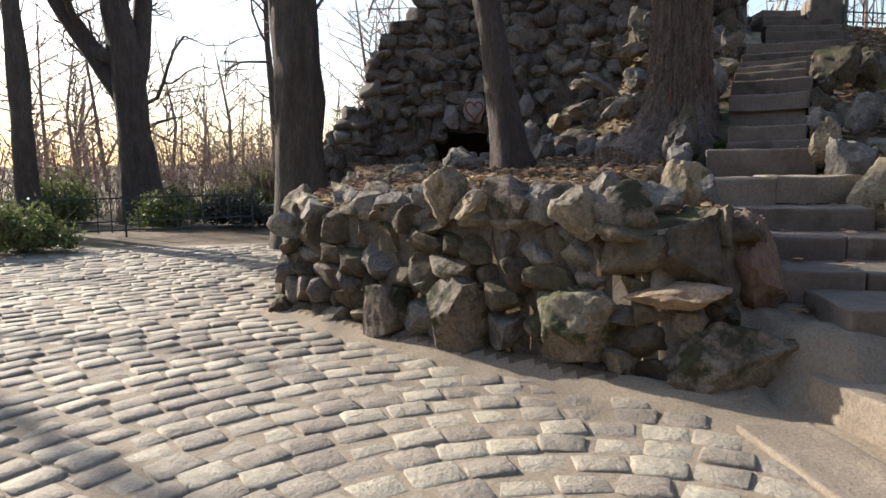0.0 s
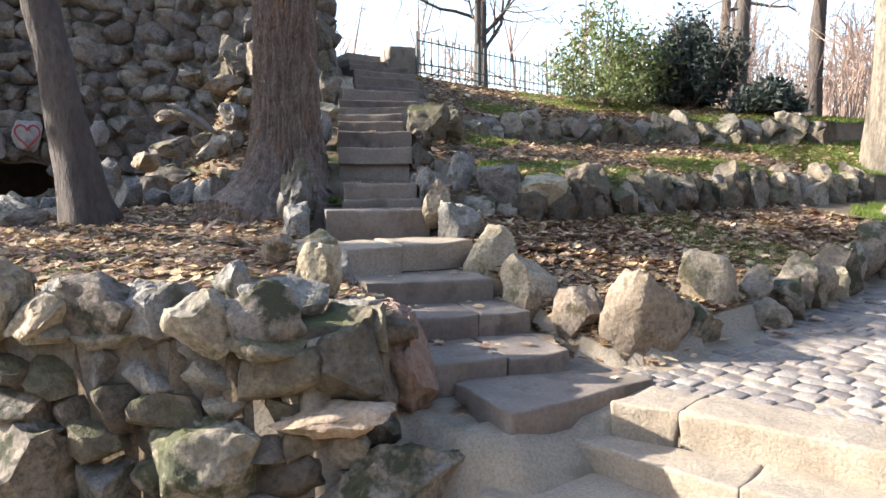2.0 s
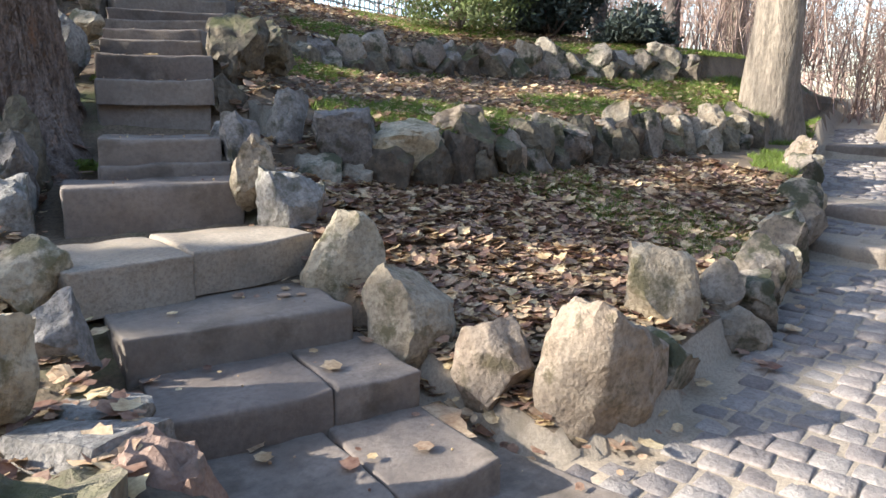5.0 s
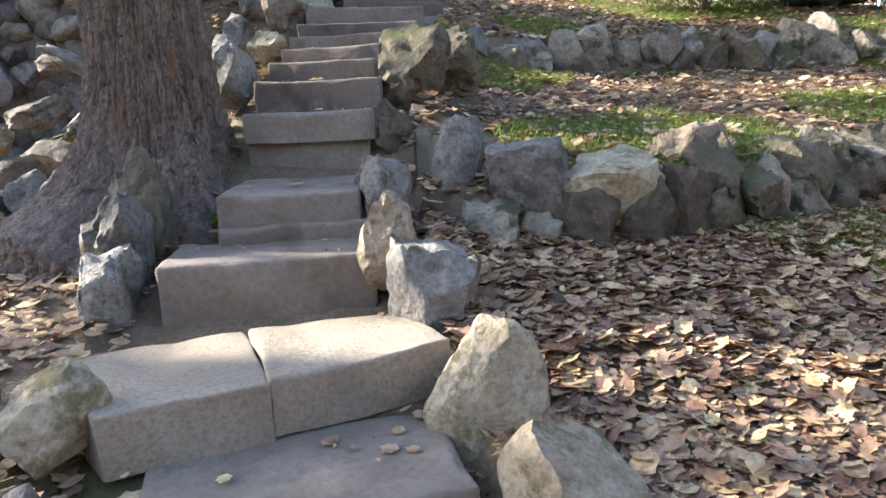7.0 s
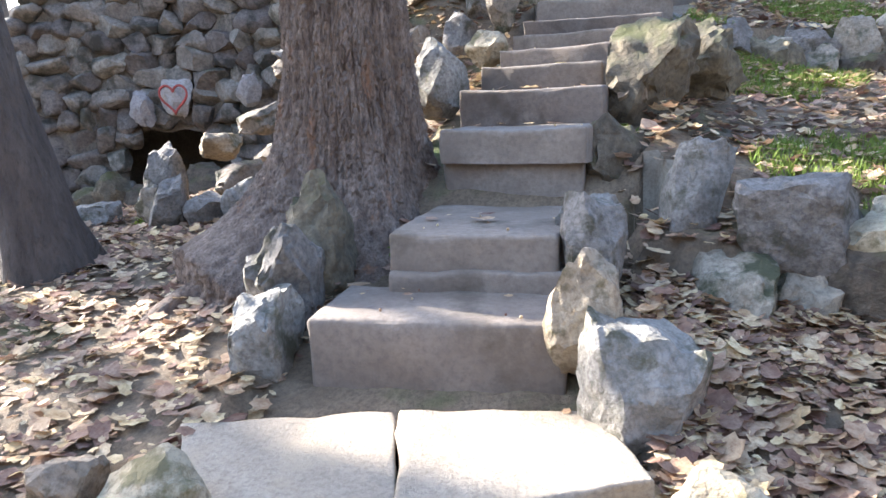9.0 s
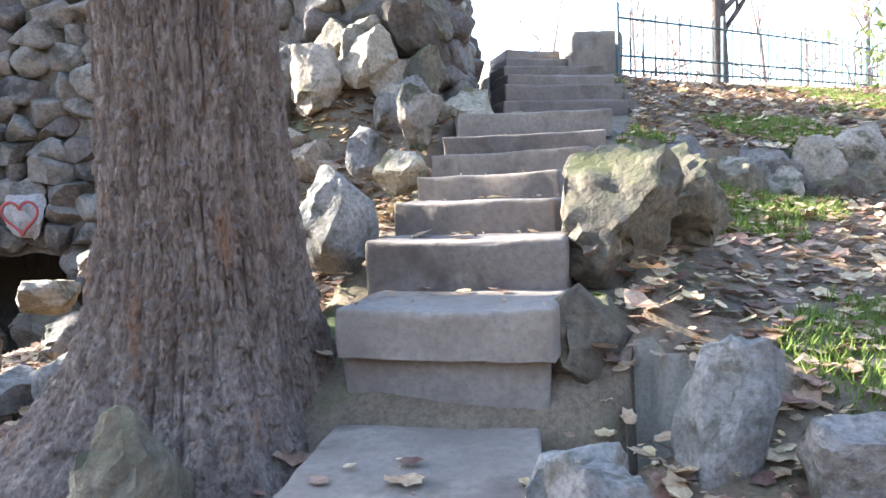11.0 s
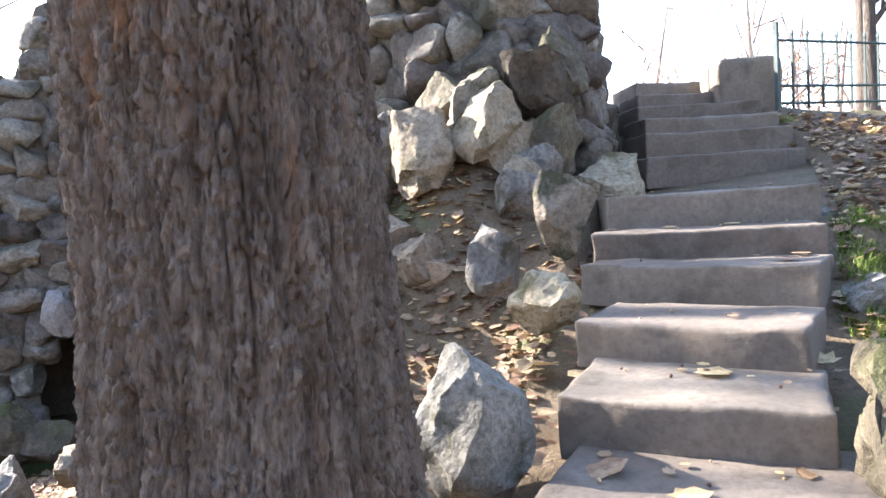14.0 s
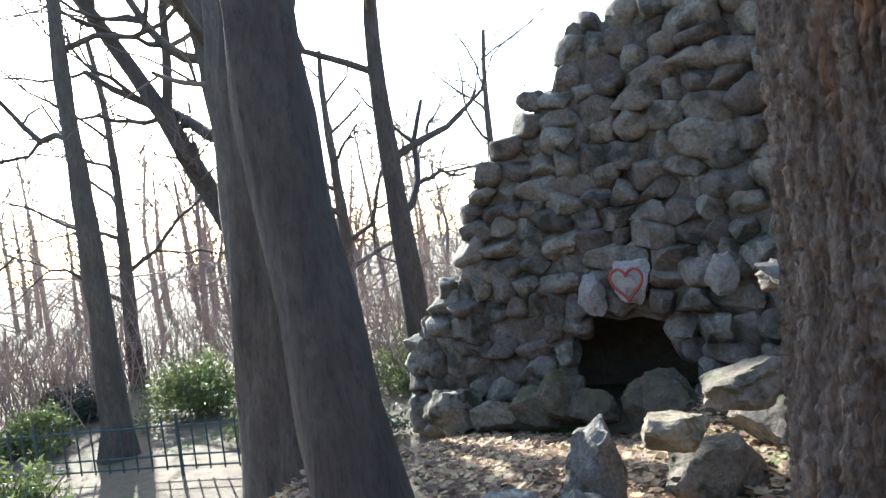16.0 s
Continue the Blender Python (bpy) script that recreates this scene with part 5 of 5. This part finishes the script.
for k, (x, y, z, s) in enumerate(((1.67, 3.50, 0.05, 0.16), (1.46, 3.28, 0.03, 0.10), (2.9, 5.18, 0.74, 0.17), (2.83, 5.05, 0.76, 0.14), (2.78, 4.02, 0.55, 0.13), (2.72, 3.92, 0.55, 0.1), (3.0, 5.5, 0.93, 0.09), (2.2, 4.3, 0.56, 0.1))):
    V, F = leaf_litter(np.array([0.0]), np.array([0.0]), 1.0, np.random.RandomState(200 + k))
    V = (V - V.mean(0)) * s
    V[:, 2] *= 0.35
    ob = thing("fallen_leaf", mesh_of("fallen_leaf", V, F, M_LEAF, False), "large curled dry leaf lying by the steps", "leaf", "large leaves")
    ob.location = (x, y, max(z, ground_z(x, y)) + 0.02)


# leaves and grit lying on the treads
litter = []
lrs = np.random.RandomState(44)
for (L, R, top, rise, tread, split) in STEPS[:12]:
    L, R = np.array(L), np.array(R)
    e = (R - L) / np.linalg.norm(R - L)
    back = np.array([-e[1], e[0]])
    for i in range(7):
        u, v = lrs.uniform(0.04, 0.96), min(tread, 0.45) * (0.25 + 0.7 * lrs.uniform() ** 0.6)
        p = L + (R - L) * u + back * v
        V, F = leaf_litter(np.array([0.0]), np.array([0.0]), 1.0, np.random.RandomState(500 + i + int(top * 1000)))
        V = (V - V.mean(0)) * lrs.choice([0.025, 0.035, 0.05, 0.07])
        V[:, 2] *= 0.5
        litter.append((V + (p[0], p[1], top + shift(*((L + R) / 2 + back * tread / 2)) - 0.022 * v + 0.012), F))
    for i in range(5):
        u, v = lrs.uniform(0.03, 0.97), min(tread, 0.45) * lrs.uniform(0.1, 0.95)
        p = L + (R - L) * u + back * v
        V, F = ICO[2]
        litter.append((V * lrs.uniform(0.003, 0.007) + (p[0], p[1], top + shift(*((L + R) / 2 + back * tread / 2)) - 0.022 * v + 0.006), F))
V, F = join(litter)
thing("step_litter", mesh_of("step_litter", V, F, M_LEAF, False), "dry leaf scraps and grit on the treads", "leaves", kind="stuff")


def blades(X, Y, tall, rs):
    n = len(X)
    Z = height(X, Y) - 0.005
    a = rs.uniform(0, 2 * math.pi, n)
    h = tall * rs.uniform(0.5, 1.3, n)
    w = 0.005
    dx, dy = rs.normal(size=n) * 0.5 * h, rs.normal(size=n) * 0.5 * h
    A = np.stack([X - w * np.cos(a), Y - w * np.sin(a), Z], 1)
    B = np.stack([X + w * np.cos(a), Y + w * np.sin(a), Z], 1)
    C = np.stack([X + dx, Y + dy, Z + h], 1)
    return np.stack([A, B, C], 1).reshape(-1, 3), np.arange(n * 3).reshape(-1, 3)


def grassy(X, Y):
    P = np.stack([X * 1.1, Y * 1.1, X * 0], 1)
    w1 = np.interp(X, W1X, W1Y)
    w0 = np.interp(X, W0X, W0Y)
    patch = fbm(P, 33, 3) + 0.35 * np.exp(-((Y - w1 - 0.5) / 0.7) ** 2) * (Y > w1) + 0.3 * np.exp(-((Y - w0 - 0.3) / 0.35) ** 2) * (X > 4.5) - 0.25 * (Y < w1) * (X < 5) - 0.35 * (X < 4.7)
    return beds(X, Y) & (X > 2.8) & (patch > 0.12)


X, Y = scatter(320000, (3.0, 12, 3.8, 12), grassy, rs)
V, F = blades(X, Y, 0.055, rs)
thing("grass", mesh_of("grass", V, F, M_GRASS, False), "patchy short green grass on the terraces", "grass", kind="stuff")
for k, (x, y) in enumerate(((3.15, 7.62), (3.72, 6.95), (0.75, 8.0), (3.05, 4.95), (2.62, 6.62), (1.0, 8.75))):
    V, F = leaf_cloud(160, np.array([0, 0, 0.0]), (0.09, 0.09, 0.07), 0.022, np.random.RandomState(k + 9))
    ob = thing("weed", mesh_of("weed", V, F, M_GRASS, False), "small bright green weed growing beside the steps", "plant", "weeds")
    ob.location = (x, y, max(ground_z(x, y), 0.0) + 0.02)

# ---- setts ----
def sett_mesh(seed, mat):
    rs = np.random.RandomState(seed)
    V, F = [], []
    g = [-1, -0.84, 0.84, 1]
    for j in range(4):
        for i in range(4):
            edge = i in (0, 3) or j in (0, 3)
            corner = i in (0, 3) and j in (0, 3)
            k = 0.90 if corner else 1.0
            V.append((g[i] * 0.5 * k + rs.uniform(-0.05, 0.05), g[j] * 0.5 * k + rs.uniform(-0.035, 0.035), (-0.16 if edge else 0.02) + rs.uniform(-0.07, 0.07)))
    ringi = [0, 1, 2, 3, 7, 11, 15, 14, 13, 12, 8, 4]
    for q in ringi:
        V.append((V[q][0] * 1.03, V[q][1] * 1.03, -1.0))
    for j in range(3):
        for i in range(3):
            F.append([j * 4 + i, j * 4 + i + 1, j * 4 + i + 5, j * 4 + i + 4])
    for k in range(12):
        a, b = ringi[k], ringi[(k + 1) % 12]
        F.append([b, a, 16 + k, 16 + (k + 1) % 12])
    return mesh_of("sett", V, F, mat)


SETTS = [sett_mesh(k, M_COBBLE) for k in range(14)]
SETT_V = []
for me in SETTS:
    V = np.empty(len(me.vertices) * 3)
    me.vertices.foreach_get("co", V)
    SETT_V.append(V.reshape(-1, 3))
SETT_F = [list(p.vertices) for p in SETTS[0].polygons]


def lay(parent, places, near, mat, mat_joined):
    """Setts at (x, y, z, width, depth, turn): the near ones are parts, the rest one joined mesh."""
    rest, count = [], 0
    rs = np.random.RandomState(3)
    kinds = [sett_mesh(k, mat) for k in range(14)]
    for x, y, z, w, d, turn in places:
        k = rs.randint(14)
        m = pose(x, y, z + rs.uniform(-0.008, 0.008), rs.uniform(-3.5, 3.5), rs.uniform(-3.5, 3.5), turn + rs.uniform(-4, 4)) @ Matrix.Diagonal((w, d, 0.05, 1))
        if near(x, y) and count < 300:
            ob = child("sett", kinds[k], parent)
            ob.matrix_world = m
            count += 1
        else:
            rest.append((SETT_V[k] @ np.array(m.to_3x3()).T + np.array(m.translation), SETT_F))
    V, F = join(rest)
    child("setts", mesh_of("setts", V, F, mat_joined), parent, kind="stuff")


rs = np.random.RandomState(21)
plaza = thing("pavement_plaza", None, "plaza of sunlit granite setts laid in arcs", "pavement", kind="structure")
places = []
CX, CY = 0.45, 1.3
EDGE = [(-1.0, 7.6), (-1.5, 6.5), (-1.52, 5.65), (-0.7, 4.72), (0.2, 3.95), (1.05, 3.36), (1.30, 3.1), (1.42, 1.9), (1.9, 0.5), (3.2, -0.6), (30, -1.5), (30, 30), (-1.0, 30)]
r = 0.12
while r < 11.5:
    n = max(int(2 * math.pi * r / 0.225), 5)
    off = rs.uniform(0, 1)
    for i in range(n):
        a = 2 * math.pi * (i + off) / n
        x, y = CX + r * math.cos(a), CY + r * math.sin(a)
        if y < -3 or x < -9:
            continue
        if bool(inside(np.array([x]), np.array([y]), EDGE)[0]) or y > 10.6 + 0.1 * x:
            continue
        places.append((x, y, 0.0, 2 * math.pi * r / n * rs.uniform(0.88, 0.97), 0.172 * rs.uniform(0.9, 1.0), math.degrees(a) + 90))
    r += 0.182
lay(plaza, places, lambda x, y: -1.3 < x < 1.4 and 2.3 < y < 4.3, M_COBBLE, M_COBBLE_J)
path = thing("pavement_path", None, "cobbled path climbing beside the leaf bed", "pavement", kind="structure")
places = []
x = 2.98
while x < 14:
    y0 = float(np.interp(x, W0X, W0Y)) - 0.16
    y = y0 - rs.uniform(0, 0.1)
    while y > 0.6:
        curve = 0.10 * (y0 - y) ** 2 * 0.4
        px = x + curve
        lim = float(np.interp(px, [2.8, 2.98, 3.12, 3.3, 3.8, 5.0, 14], [3.25, 3.0, 2.6, 2.26, 1.68, 1.2, 0.6]))
        skip = any(s - 0.1 < px < s + 0.42 for s in (6.56, 7.46, 10.95))
        if y > lim and not skip:
            places.append((px, y, float(ramp_z(px)) + 0.005, 0.120, 0.130 * rs.uniform(0.9, 1.0), 0))
        y -= 0.135
    x += 0.125
lay(path, places, lambda x, y: x < 5.2, M_PATHSETT, M_PATHSETT_J)
